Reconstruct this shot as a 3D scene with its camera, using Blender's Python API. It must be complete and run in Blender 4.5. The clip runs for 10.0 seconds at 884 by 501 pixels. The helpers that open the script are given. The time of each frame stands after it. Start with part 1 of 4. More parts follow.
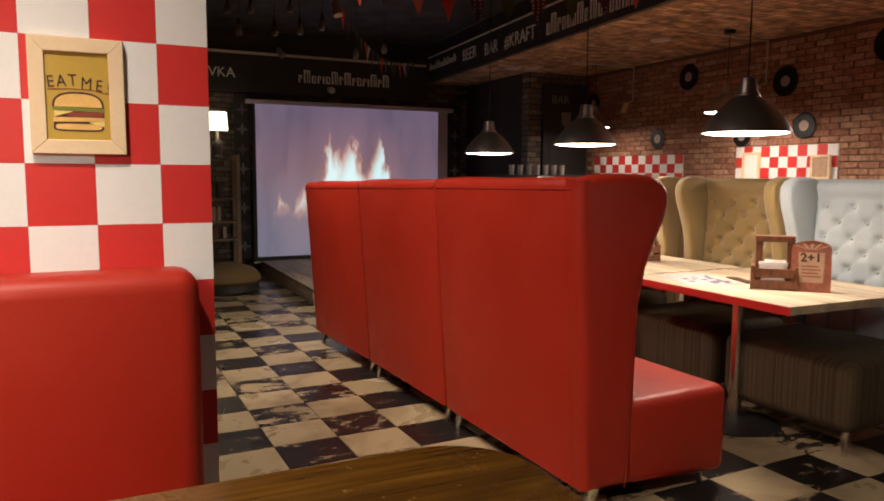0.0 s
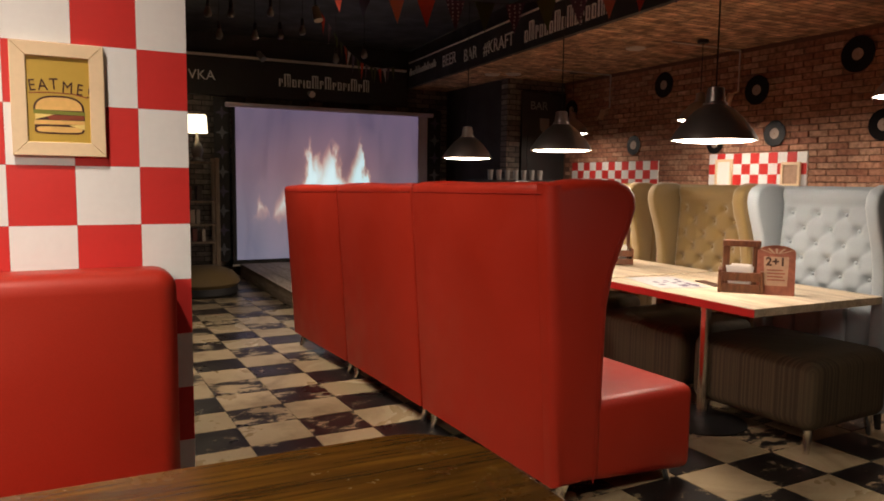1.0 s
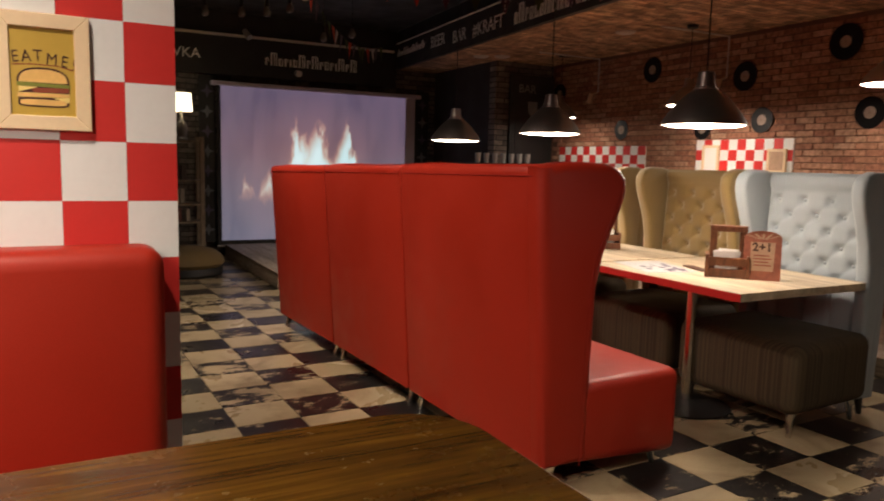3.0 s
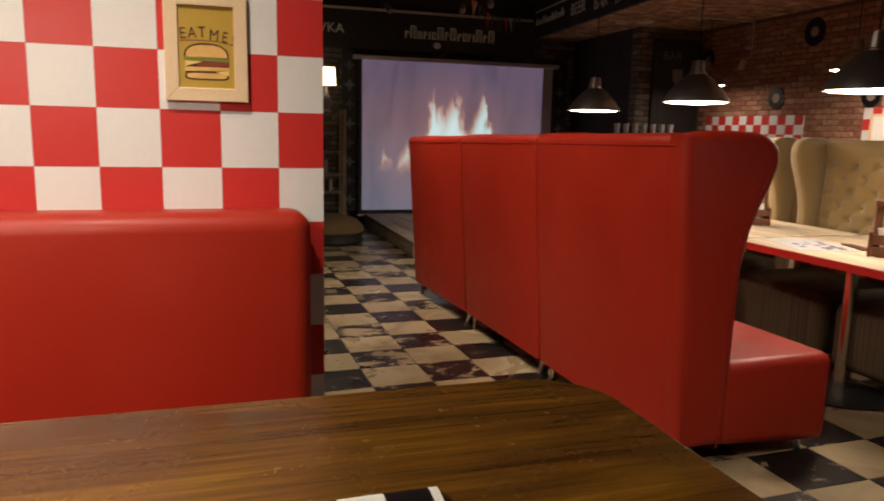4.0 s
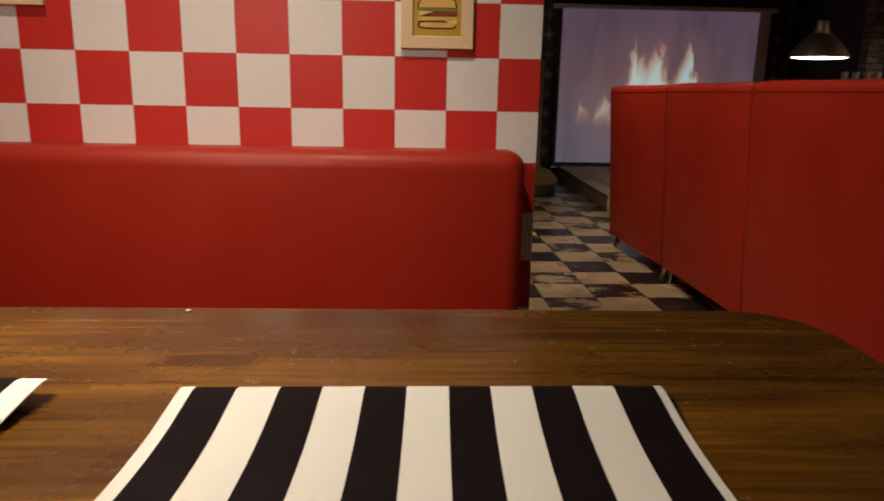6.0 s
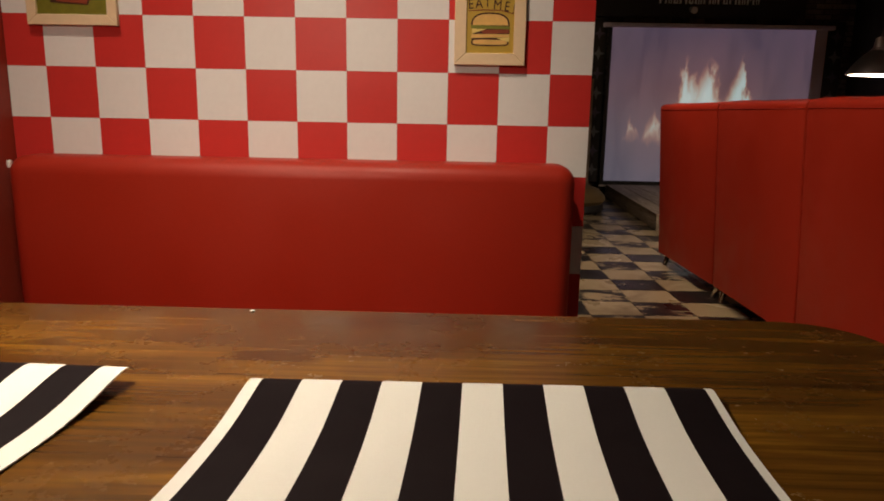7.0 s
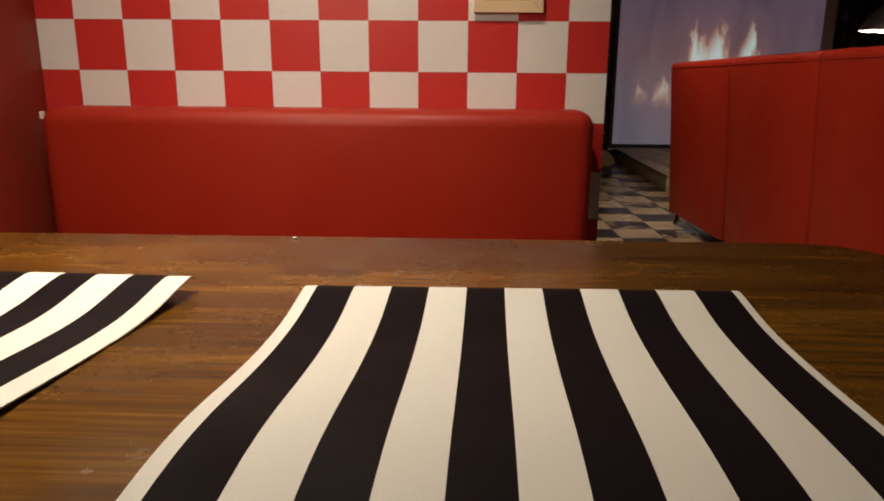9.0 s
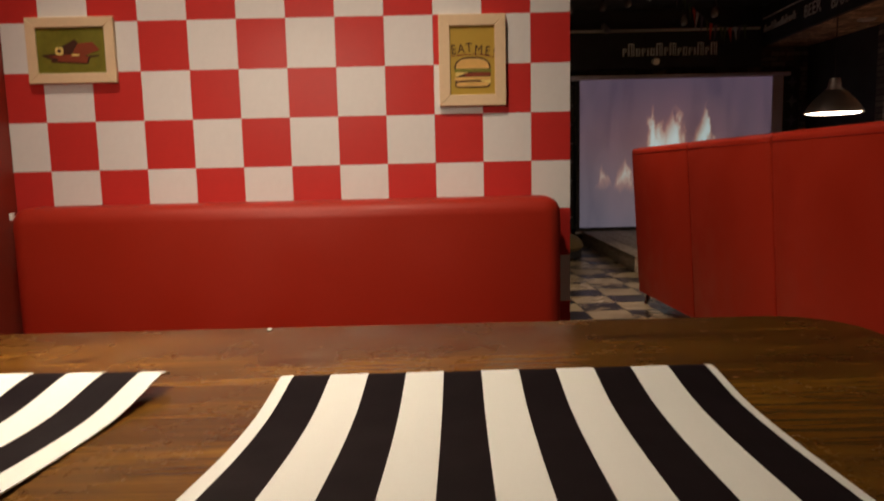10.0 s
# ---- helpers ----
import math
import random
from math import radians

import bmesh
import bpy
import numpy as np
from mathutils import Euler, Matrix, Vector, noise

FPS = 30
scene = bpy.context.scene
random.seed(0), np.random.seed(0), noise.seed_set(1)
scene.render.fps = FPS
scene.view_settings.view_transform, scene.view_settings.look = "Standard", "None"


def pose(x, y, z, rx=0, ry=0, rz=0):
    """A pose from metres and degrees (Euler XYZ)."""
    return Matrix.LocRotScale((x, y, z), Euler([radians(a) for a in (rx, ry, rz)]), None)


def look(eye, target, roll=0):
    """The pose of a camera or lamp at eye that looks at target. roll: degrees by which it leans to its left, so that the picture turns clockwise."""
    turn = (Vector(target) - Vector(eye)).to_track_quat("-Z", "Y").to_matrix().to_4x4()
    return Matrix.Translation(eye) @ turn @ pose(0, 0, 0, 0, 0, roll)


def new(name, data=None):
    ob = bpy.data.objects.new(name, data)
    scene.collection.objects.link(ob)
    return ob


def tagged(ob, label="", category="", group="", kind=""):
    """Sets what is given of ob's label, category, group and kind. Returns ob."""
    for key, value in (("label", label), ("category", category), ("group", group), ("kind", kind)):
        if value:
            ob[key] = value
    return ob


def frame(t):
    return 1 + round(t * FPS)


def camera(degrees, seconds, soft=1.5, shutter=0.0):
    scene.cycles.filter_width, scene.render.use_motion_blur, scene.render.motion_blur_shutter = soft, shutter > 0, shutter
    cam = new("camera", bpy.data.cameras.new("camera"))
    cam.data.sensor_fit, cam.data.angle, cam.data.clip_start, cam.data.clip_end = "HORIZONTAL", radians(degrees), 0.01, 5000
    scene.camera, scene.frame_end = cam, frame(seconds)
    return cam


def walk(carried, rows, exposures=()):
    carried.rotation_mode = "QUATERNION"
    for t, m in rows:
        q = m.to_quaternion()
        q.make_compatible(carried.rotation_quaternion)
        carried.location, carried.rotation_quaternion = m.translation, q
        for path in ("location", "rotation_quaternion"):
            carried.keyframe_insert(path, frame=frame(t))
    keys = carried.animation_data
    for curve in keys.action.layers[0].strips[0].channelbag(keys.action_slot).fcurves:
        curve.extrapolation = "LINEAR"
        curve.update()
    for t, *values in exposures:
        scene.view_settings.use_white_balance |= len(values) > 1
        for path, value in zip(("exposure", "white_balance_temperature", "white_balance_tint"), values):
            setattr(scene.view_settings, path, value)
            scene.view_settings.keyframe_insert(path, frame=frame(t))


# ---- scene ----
cam = camera(63.3, 10.0, soft=1.8, shutter=0.4)
PATH = [
    (0, (-0.134, -1.967, 1.292), (0.714, -0.167, 1.083), 0.3),
    (0.5, (-0.14, -2.039, 1.292), (0.74, -0.254, 1.089), 0.5),
    (1, (-0.14, -2.04, 1.291), (0.755, -0.263, 1.095), 0.7),
    (1.5, (-0.139, -2.033, 1.291), (0.777, -0.266, 1.103), 0.9),
    (2, (-0.136, -2.009, 1.289), (0.859, -0.284, 1.108), 1.1),
    (2.2, (-0.135, -2.014, 1.286), (0.914, -0.32, 1.118), 1.0),
    (3.3, (-0.152, -2.020, 1.282), (0.696, -0.229, 1.005), 1.6),
    (3.5, (-0.152, -2.014, 1.282), (0.633, -0.198, 0.988), 1.6),
    (4, (-0.157, -2.028, 1.272), (0.43, -0.146, 0.947), 1.3),
    (4.5, (-0.162, -2.021, 1.276), (0.329, -0.119, 0.907), 1.9),
    (5, (-0.181, -2.056, 1.274), (0.196, -0.121, 0.947), 1.9),
    (5.5, (-0.222, -2.092, 1.257), (0.018, -0.148, 0.865), 2.0),
    (6, (-0.244, -2.136, 1.249), (-0.162, -0.192, 0.789), 1.1),
    (6.2, (-0.247, -2.138, 1.245), (-0.215, -0.19, 0.788), 0.9),
    (7.3, (-0.268, -2.198, 1.236), (-0.322, -0.24, 0.832), 1.1),
    (7.5, (-0.277, -2.208, 1.235), (-0.344, -0.254, 0.814), 1.1),
    (8, (-0.288, -2.214, 1.229), (-0.445, -0.263, 0.818), 1.1),
    (8.5, (-0.286, -2.237, 1.206), (-0.454, -0.294, 0.759), 0.8),
    (9, (-0.304, -2.254, 1.175), (-0.364, -0.316, 0.684), 0.4),
    (9.5, (-0.303, -2.266, 1.171), (-0.338, -0.312, 0.748), 0.0),
    (10, (-0.305, -2.268, 1.172), (-0.289, -0.283, 0.923), -1.3),
]
EXPOSURES = [(0, 0.12, 6200, 10), (1, -0.02, 6200, 10), (2.2, 0.05, 6200, 10), (3.4, -0.11, 6300, 10), (4.5, -0.39, 6450, 10),
             (5.5, -0.86, 6600, 11), (6.2, -0.86, 6850, 14), (10, -0.86, 6850, 14)]
walk(cam, [(t, look(eye, target, roll)) for t, eye, target, roll in PATH], EXPOSURES)

# ---- world and light ----
world = bpy.data.worlds.new("world")
scene.world = world
world.use_nodes = True
world.node_tree.nodes["Background"].inputs[0].default_value = (0.9, 0.75, 0.6, 1)
world.node_tree.nodes["Background"].inputs[1].default_value = 0.03

LAMP_WARM = (1.0, 0.80, 0.62)
# unseen added spots: place on the ceiling, point aimed at, watts, beam in degrees
ADDED_SPOTS = (((-0.30, 0.75, 3.1), (1.34, 1.25, 0.6), 13.0, 75), ((0.15, -0.75, 3.1), (1.60, 0.20, 0.30), 2.0, 46), ((0.42, 2.6, 3.1), (1.15, 3.1, 0.4), 24, 100), ((4.3, -0.9, 2.6), (4.3, -0.8, 0), 2.2, 115),
         ((-0.60, -0.85, 3.1), (-0.20, 0, 1.12), 4.4, 60), ((-1.30, -0.80, 3.1), (-1.10, 0, 1.24), 4.4, 62))


# ---- materials ----
def base_mat(name):
    m = bpy.data.materials.new(name)
    m.use_nodes = True
    nt = m.node_tree
    return m, nt, nt.nodes["Principled BSDF"]


def add(nt, kind, **values):
    n = nt.nodes.new(kind)
    for key, value in values.items():
        n.inputs[key].default_value = value
    return n


def place(nt, scale=(1, 1, 1)):
    co = nt.nodes.new("ShaderNodeTexCoord")
    mp = add(nt, "ShaderNodeMapping", Scale=scale)
    nt.links.new(co.outputs["Object"], mp.inputs["Vector"])
    return mp.outputs["Vector"]


def ramp(nt, fac, stops):
    r = nt.nodes.new("ShaderNodeValToRGB")
    while len(r.color_ramp.elements) < len(stops):
        r.color_ramp.elements.new(0.5)
    for e, (p, c) in zip(r.color_ramp.elements, stops):
        e.position, e.color = p, (*c, 1) if len(c) == 3 else c
    nt.links.new(fac, r.inputs["Fac"])
    return r.outputs["Color"]


def mix(nt, fac, a, b, blend="MIX"):
    n = nt.nodes.new("ShaderNodeMix")
    n.data_type, n.blend_type = "RGBA", blend
    for socket, value in ((n.inputs["Factor"], fac), (n.inputs["A"], a), (n.inputs["B"], b)):
        if isinstance(value, (int, float)):
            socket.default_value = value
        elif isinstance(value, tuple):
            socket.default_value = (*value, 1)
        else:
            nt.links.new(value, socket)
    return n.outputs["Result"]


def bump(nt, bs, height, strength, dist):
    b = add(nt, "ShaderNodeBump", Strength=strength, Distance=dist)
    nt.links.new(height, b.inputs["Height"])
    nt.links.new(b.outputs["Normal"], bs.inputs["Normal"])


def plain(name, col, rough=0.5, metal=0.0, vary=0.15, grain=60.0, relief=0.15, stain=4.0, dist=0.001, coat=0.0, sheen=0.0):
    """A painted, leather, cloth or metal surface: fine grain, broad stains, a little relief."""
    m, nt, bs = base_mat(name)
    v = place(nt)
    fine = add(nt, "ShaderNodeTexNoise", Scale=grain, Detail=6)
    broad = add(nt, "ShaderNodeTexNoise", Scale=stain, Detail=4)
    for n in (fine, broad):
        nt.links.new(v, n.inputs["Vector"])
    dark = tuple(c * (1 - vary) for c in col)
    light = tuple(min(1, c * (1 + vary)) for c in col)
    c1 = ramp(nt, broad.outputs["Fac"], [(0.3, dark), (0.7, light)])
    c2 = ramp(nt, fine.outputs["Fac"], [(0.3, tuple(c * (1 - vary * 0.6) for c in col)), (0.7, light)])
    nt.links.new(mix(nt, 0.45, c1, c2), bs.inputs["Base Color"])
    rr = ramp(nt, broad.outputs["Fac"], [(0.3, (rough * 0.8,) * 3), (0.7, (min(1, rough * 1.2),) * 3)])
    nt.links.new(rr, bs.inputs["Roughness"])
    bs.inputs["Metallic"].default_value = metal
    bs.inputs["Coat Weight"].default_value = coat
    bs.inputs["Sheen Weight"].default_value = sheen
    bump(nt, bs, fine.outputs["Fac"], relief, dist)
    return m


def leather(name, col, rough=0.44):
    m, nt, bs = base_mat(name)
    v = place(nt)
    pores = add(nt, "ShaderNodeTexNoise", Scale=260.0, Detail=2)
    broad = add(nt, "ShaderNodeTexNoise", Scale=5.0, Detail=5)
    folds = add(nt, "ShaderNodeTexNoise", Scale=14.0, Detail=3)
    for n in (pores, broad, folds):
        nt.links.new(v, n.inputs["Vector"])
    fleck = nt.nodes.new("ShaderNodeMix")
    fleck.data_type, fleck.blend_type = "RGBA", "MULTIPLY"
    fleck.inputs["Factor"].default_value = 0.25
    skin = fleck.inputs["A"]
    nt.links.new(ramp(nt, pores.outputs["Fac"], [(0.35, (0.75, 0.75, 0.75)), (0.55, (1, 1, 1))]), fleck.inputs["B"])
    nt.links.new(fleck.outputs["Result"], bs.inputs["Base Color"])
    nt.links.new(ramp(nt, broad.outputs["Fac"], [(0.25, tuple(c * 0.95 for c in col)), (0.75, tuple(c * 1.04 for c in col))]), skin)
    nt.links.new(ramp(nt, broad.outputs["Fac"], [(0.3, (rough * 0.85,) * 3), (0.7, (rough * 1.2,) * 3)]), bs.inputs["Roughness"])
    bs.inputs["Specular IOR Level"].default_value = 0.30
    b2 = add(nt, "ShaderNodeBump", Strength=0.03, Distance=0.004)
    nt.links.new(folds.outputs["Fac"], b2.inputs["Height"])
    nt.links.new(b2.outputs["Normal"], bs.inputs["Normal"])
    return m


def wood(name, dark, mid, light, grain=(2.2, 38, 38), rough=0.4, planks=0.0):
    """Wood with its grain along x; planks: width of the boards along y."""
    m, nt, bs = base_mat(name)
    v = place(nt, grain)
    warp = add(nt, "ShaderNodeTexNoise", Scale=0.9, Detail=8, Distortion=1.4)
    fine = add(nt, "ShaderNodeTexNoise", Scale=4.0, Detail=8)
    patch = add(nt, "ShaderNodeTexNoise", Scale=0.22, Detail=4, Distortion=0.8)
    for n in (warp, fine, patch):
        nt.links.new(v, n.inputs["Vector"])
    c = ramp(nt, warp.outputs["Fac"], [(0.28, dark), (0.5, mid), (0.72, light)])
    f = ramp(nt, fine.outputs["Fac"], [(0.35, (0.45, 0.45, 0.45)), (0.6, (1, 1, 1))])
    c = mix(nt, 0.4, c, f, "MULTIPLY")
    p = ramp(nt, patch.outputs["Fac"], [(0.35, (0.5, 0.5, 0.5)), (0.62, (1.0, 1.0, 1.0))])
    c = mix(nt, 0.75, c, p, "MULTIPLY")
    if planks:
        info = nt.nodes.new("ShaderNodeObjectInfo")
        t = ramp(nt, info.outputs["Random"], [(0, (0.7, 0.7, 0.7)), (1, (1.1, 1.1, 1.1))])
        c = mix(nt, 0.8, c, t, "MULTIPLY")
    nt.links.new(c, bs.inputs["Base Color"])
    nt.links.new(ramp(nt, fine.outputs["Fac"], [(0.3, (rough * 1.3,) * 3), (0.7, (rough * 0.8,) * 3)]), bs.inputs["Roughness"])
    bump(nt, bs, fine.outputs["Fac"], 0.25, 0.0012)
    return m


def table_wood(name):
    """Old stained board: cloudy golden and near-black patches, broken grain along x, pores and knots, under worn lacquer."""
    m, nt, bs = base_mat(name)
    cloud = add(nt, "ShaderNodeTexNoise", Scale=1.0, Detail=4, Roughness=0.55, Distortion=0.8)
    nt.links.new(place(nt, (2.0, 11, 1)), cloud.inputs["Vector"])
    grain = add(nt, "ShaderNodeTexNoise", Scale=1.0, Detail=6, Roughness=0.6, Distortion=0.25)
    nt.links.new(place(nt, (3.2, 105, 1)), grain.inputs["Vector"])
    pore = add(nt, "ShaderNodeTexNoise", Scale=1.0, Detail=3)
    nt.links.new(place(nt, (60, 520, 1)), pore.inputs["Vector"])
    knot = add(nt, "ShaderNodeTexVoronoi", Scale=1.0, Randomness=1.0)
    nt.links.new(place(nt, (2.4, 5.5, 0)), knot.inputs["Vector"])
    rub = add(nt, "ShaderNodeTexNoise", Scale=7.0, Detail=6, Roughness=0.7)
    nt.links.new(place(nt), rub.inputs["Vector"])
    col = ramp(nt, cloud.outputs["Fac"], [(0.30, (0.078, 0.032, 0.006)), (0.46, (0.110, 0.047, 0.008)), (0.58, (0.148, 0.064, 0.009)), (0.72, (0.235, 0.108, 0.013))])
    col = mix(nt, 0.85, col, ramp(nt, grain.outputs["Fac"], [(0.30, (0.48, 0.45, 0.42)), (0.48, (0.9, 0.9, 0.9)), (0.68, (1.4, 1.36, 1.25))]), "MULTIPLY")
    col = mix(nt, 0.10, col, ramp(nt, pore.outputs["Fac"], [(0.34, (0.35, 0.33, 0.3)), (0.46, (1, 1, 1))]), "MULTIPLY")
    col = mix(nt, 0.7, col, ramp(nt, knot.outputs["Distance"], [(0.02, (0.3, 0.26, 0.22)), (0.09, (1, 1, 1))]), "MULTIPLY")
    nt.links.new(col, bs.inputs["Base Color"])
    nt.links.new(ramp(nt, rub.outputs["Fac"], [(0.35, (0.19,) * 3), (0.65, (0.31,) * 3)]), bs.inputs["Roughness"])
    mark = nt.nodes.new("ShaderNodeTexGradient")
    mark.gradient_type = "SPHERICAL"
    at = add(nt, "ShaderNodeMapping", Scale=(11, 34, 0), Location=(5.67, 41.8, 0))
    co = nt.nodes.new("ShaderNodeTexCoord")
    nt.links.new(co.outputs["Object"], at.inputs["Vector"])
    nt.links.new(at.outputs["Vector"], mark.inputs["Vector"])
    spot_dark = ramp(nt, mark.outputs["Fac"], [(0.05, (1, 1, 1)), (0.45, (0.52, 0.47, 0.45))])
    col = mix(nt, 1.0, col, spot_dark, "MULTIPLY")
    nt.links.new(col, bs.inputs["Base Color"])
    bs.inputs["Specular IOR Level"].default_value = 0.36
    bump(nt, bs, grain.outputs["Fac"], 0.03, 0.0004)
    return m


def emit(name, col, strength):
    m, nt, bs = base_mat(name)
    bs.inputs["Base Color"].default_value = (*col, 1)
    bs.inputs["Emission Color"].default_value = (*col, 1)
    bs.inputs["Emission Strength"].default_value = strength
    return m


def tile_mat(name, worn):
    """Glazed floor tile; worn: the printed black pattern, rubbed off in patches."""
    m, nt, bs = base_mat(name)
    co = nt.nodes.new("ShaderNodeTexCoord")
    info = nt.nodes.new("ShaderNodeObjectInfo")
    geo = nt.nodes.new("ShaderNodeNewGeometry")
    shift = add(nt, "ShaderNodeVectorMath")
    nt.links.new(geo.outputs["Position"], shift.inputs[0])
    vec = nt.nodes.new("ShaderNodeCombineXYZ")
    nt.links.new(info.outputs["Random"], vec.inputs["Z"])
    nt.links.new(vec.outputs["Vector"], shift.inputs[1])
    mp = add(nt, "ShaderNodeMapping", Scale=(7, 12, 14))
    nt.links.new(shift.outputs["Vector"], mp.inputs["Vector"])
    big = add(nt, "ShaderNodeTexNoise", Scale=1.0, Detail=10, Roughness=0.74, Distortion=0.3)
    small = add(nt, "ShaderNodeTexNoise", Scale=9.0, Detail=5)
    for n in (big, small):
        nt.links.new(mp.outputs["Vector"], n.inputs["Vector"])
    cream = ramp(nt, small.outputs["Fac"], [(0.3, (0.345, 0.277, 0.172)), (0.7, (0.375, 0.302, 0.19))])
    black = ramp(nt, small.outputs["Fac"], [(0.3, (0.008, 0.007, 0.007)), (0.7, (0.020, 0.016, 0.015))])
    lo, hi = (0.565, 0.592) if worn else (0.22, 0.27)
    each = nt.nodes.new("ShaderNodeMath")
    each.operation = "MULTIPLY_ADD"
    nt.links.new(info.outputs["Random"], each.inputs[0])
    each.inputs[1].default_value, each.inputs[2].default_value = 0.15, -0.06
    total = nt.nodes.new("ShaderNodeMath")
    nt.links.new(big.outputs["Fac"], total.inputs[0])
    nt.links.new(each.outputs[0], total.inputs[1])
    mask = ramp(nt, total.outputs[0] if worn else big.outputs["Fac"], [(lo, (0, 0, 0)), (hi, (1, 1, 1))])
    tint = ramp(nt, info.outputs["Random"], [(0, (0.85, 0.84, 0.80)), (1, (1.08, 1.06, 1.02))])
    cream = mix(nt, 1.0, cream, tint, "MULTIPLY")
    col = mix(nt, mask, black, cream)
    grime = add(nt, "ShaderNodeTexNoise", Scale=1.7, Detail=5, Roughness=0.6, Distortion=0.6)
    nt.links.new(geo.outputs["Position"], grime.inputs["Vector"])
    dirt = ramp(nt, grime.outputs["Fac"], [(0.50, (0, 0, 0)), (0.66, (0.72,) * 3)])
    col = mix(nt, dirt, col, mix(nt, 1.0, col, (0.42, 0.37, 0.35), "MULTIPLY"))
    nt.links.new(col, bs.inputs["Base Color"])
    nt.links.new(ramp(nt, grime.outputs["Fac"], [(0.35, (0.24,) * 3), (0.65, (0.42,) * 3)]), bs.inputs["Roughness"])
    bs.inputs["Specular IOR Level"].default_value = 0.3
    bump(nt, bs, grime.outputs["Fac"], 0.05, 0.002)
    return m


def brick_print(name, dark, light, mortar, scale=1.0, axis="x", patch=18.0, low=0.5):
    """Brick-patterned wallpaper, far off: courses 75 mm."""
    m, nt, bs = base_mat(name)
    co = nt.nodes.new("ShaderNodeTexCoord")
    sep = nt.nodes.new("ShaderNodeSeparateXYZ")
    nt.links.new(co.outputs["Object"], sep.inputs[0])
    com = nt.nodes.new("ShaderNodeCombineXYZ")
    nt.links.new(sep.outputs["Y" if axis == "x" else "X"], com.inputs["X"])
    nt.links.new(sep.outputs["Y" if axis == "z" else "Z"], com.inputs["Y"])
    wob = add(nt, "ShaderNodeTexNoise", Scale=7.0, Detail=3)
    nt.links.new(com.outputs[0], wob.inputs["Vector"])
    off = nt.nodes.new("ShaderNodeVectorMath")
    off.operation = "MULTIPLY_ADD"
    nt.links.new(wob.outputs["Color"], off.inputs[0])
    off.inputs[1].default_value = (0.02, 0.02, 0)
    nt.links.new(com.outputs[0], off.inputs[2])
    br = add(nt, "ShaderNodeTexBrick", Scale=scale)
    br.inputs["Color1"].default_value, br.inputs["Color2"].default_value, br.inputs["Mortar"].default_value = (*dark, 1), (*light, 1), (*mortar, 1)
    br.inputs["Mortar Size"].default_value, br.inputs["Mortar Smooth"].default_value = 0.006, 0.3
    br.inputs["Brick Width"].default_value, br.inputs["Row Height"].default_value, br.inputs["Bias"].default_value = 0.215, 0.067, 0.0
    nt.links.new(off.outputs[0], br.inputs["Vector"])
    n1 = add(nt, "ShaderNodeTexNoise", Scale=patch, Detail=7)
    n2 = add(nt, "ShaderNodeTexNoise", Scale=2.0, Detail=4)
    nt.links.new(co.outputs["Object"], n1.inputs["Vector"])
    nt.links.new(co.outputs["Object"], n2.inputs["Vector"])
    c = mix(nt, 0.7, br.outputs["Color"], ramp(nt, n1.outputs["Fac"], [(0.36, (low, low * 0.95, low * 0.9)), (0.64, (1.25, 1.15, 1.1))]), "MULTIPLY")
    c = mix(nt, 0.5, c, ramp(nt, n2.outputs["Fac"], [(0.35, (0.65, 0.65, 0.65)), (0.65, (1.1, 1.1, 1.1))]), "MULTIPLY")
    nt.links.new(c, bs.inputs["Base Color"])
    bs.inputs["Roughness"].default_value = 0.8
    bump(nt, bs, br.outputs["Fac"], -0.5, 0.006)
    return m


M_RED = leather("red_leather", (0.36, 0.0225, 0.0095))
M_REDWALL = plain("red_paint", (0.28, 0.026, 0.010), 0.6, vary=0.1)
M_PIPE = leather("red_piping", (0.30, 0.015, 0.01), 0.42)
M_CHR = plain("check_red", (0.60, 0.035, 0.03), 0.42, vary=0.06, relief=0.05)
M_CHW = plain("check_white", (0.79, 0.795, 0.79), 0.42, vary=0.04, relief=0.05)
M_PLASTER = plain("dark_plaster", (0.03, 0.026, 0.024), 0.85, vary=0.3, grain=40, relief=0.4)
M_BLACK = plain("black_paint", (0.022, 0.020, 0.019), 0.7, vary=0.3, grain=30, relief=0.3)
M_CREAMT = tile_mat("cream_tile", False)
M_WORNT = tile_mat("worn_black_tile", True)
M_GROUT = plain("dark_grout", (0.03, 0.026, 0.022), 0.9, vary=0.3, relief=0.3)
M_BRICK = brick_print("brick_wallpaper", (0.30, 0.14, 0.085), (0.52, 0.30, 0.19), (0.09, 0.055, 0.04))
M_BRICKC = brick_print("brick_ceiling_print", (0.40, 0.21, 0.11), (0.80, 0.51, 0.30), (0.14, 0.08, 0.05), axis="z", patch=8.0, low=0.2)
M_DBRICK = brick_print("dark_brick", (0.08, 0.068, 0.06), (0.24, 0.205, 0.17), (0.02, 0.018, 0.016), axis="y")
M_TABLE = table_wood("dark_table_wood")
M_PALE = wood("pale_table_wood", (0.55, 0.43, 0.28), (0.64, 0.52, 0.36), (0.71, 0.59, 0.43), grain=(30, 1.8, 30), rough=0.45)
M_FRAME = plain("pale_frame_wood", (0.78, 0.61, 0.39), 0.5, vary=0.07, grain=70, relief=0.06, stain=9)
M_CADDY = wood("caddy_wood", (0.10, 0.03, 0.012), (0.17, 0.06, 0.025), (0.25, 0.10, 0.04), grain=(40, 40, 6))
M_STAGE = wood("stage_wood", (0.26, 0.20, 0.14), (0.40, 0.32, 0.23), (0.52, 0.42, 0.31), grain=(30, 2, 30), rough=0.6)
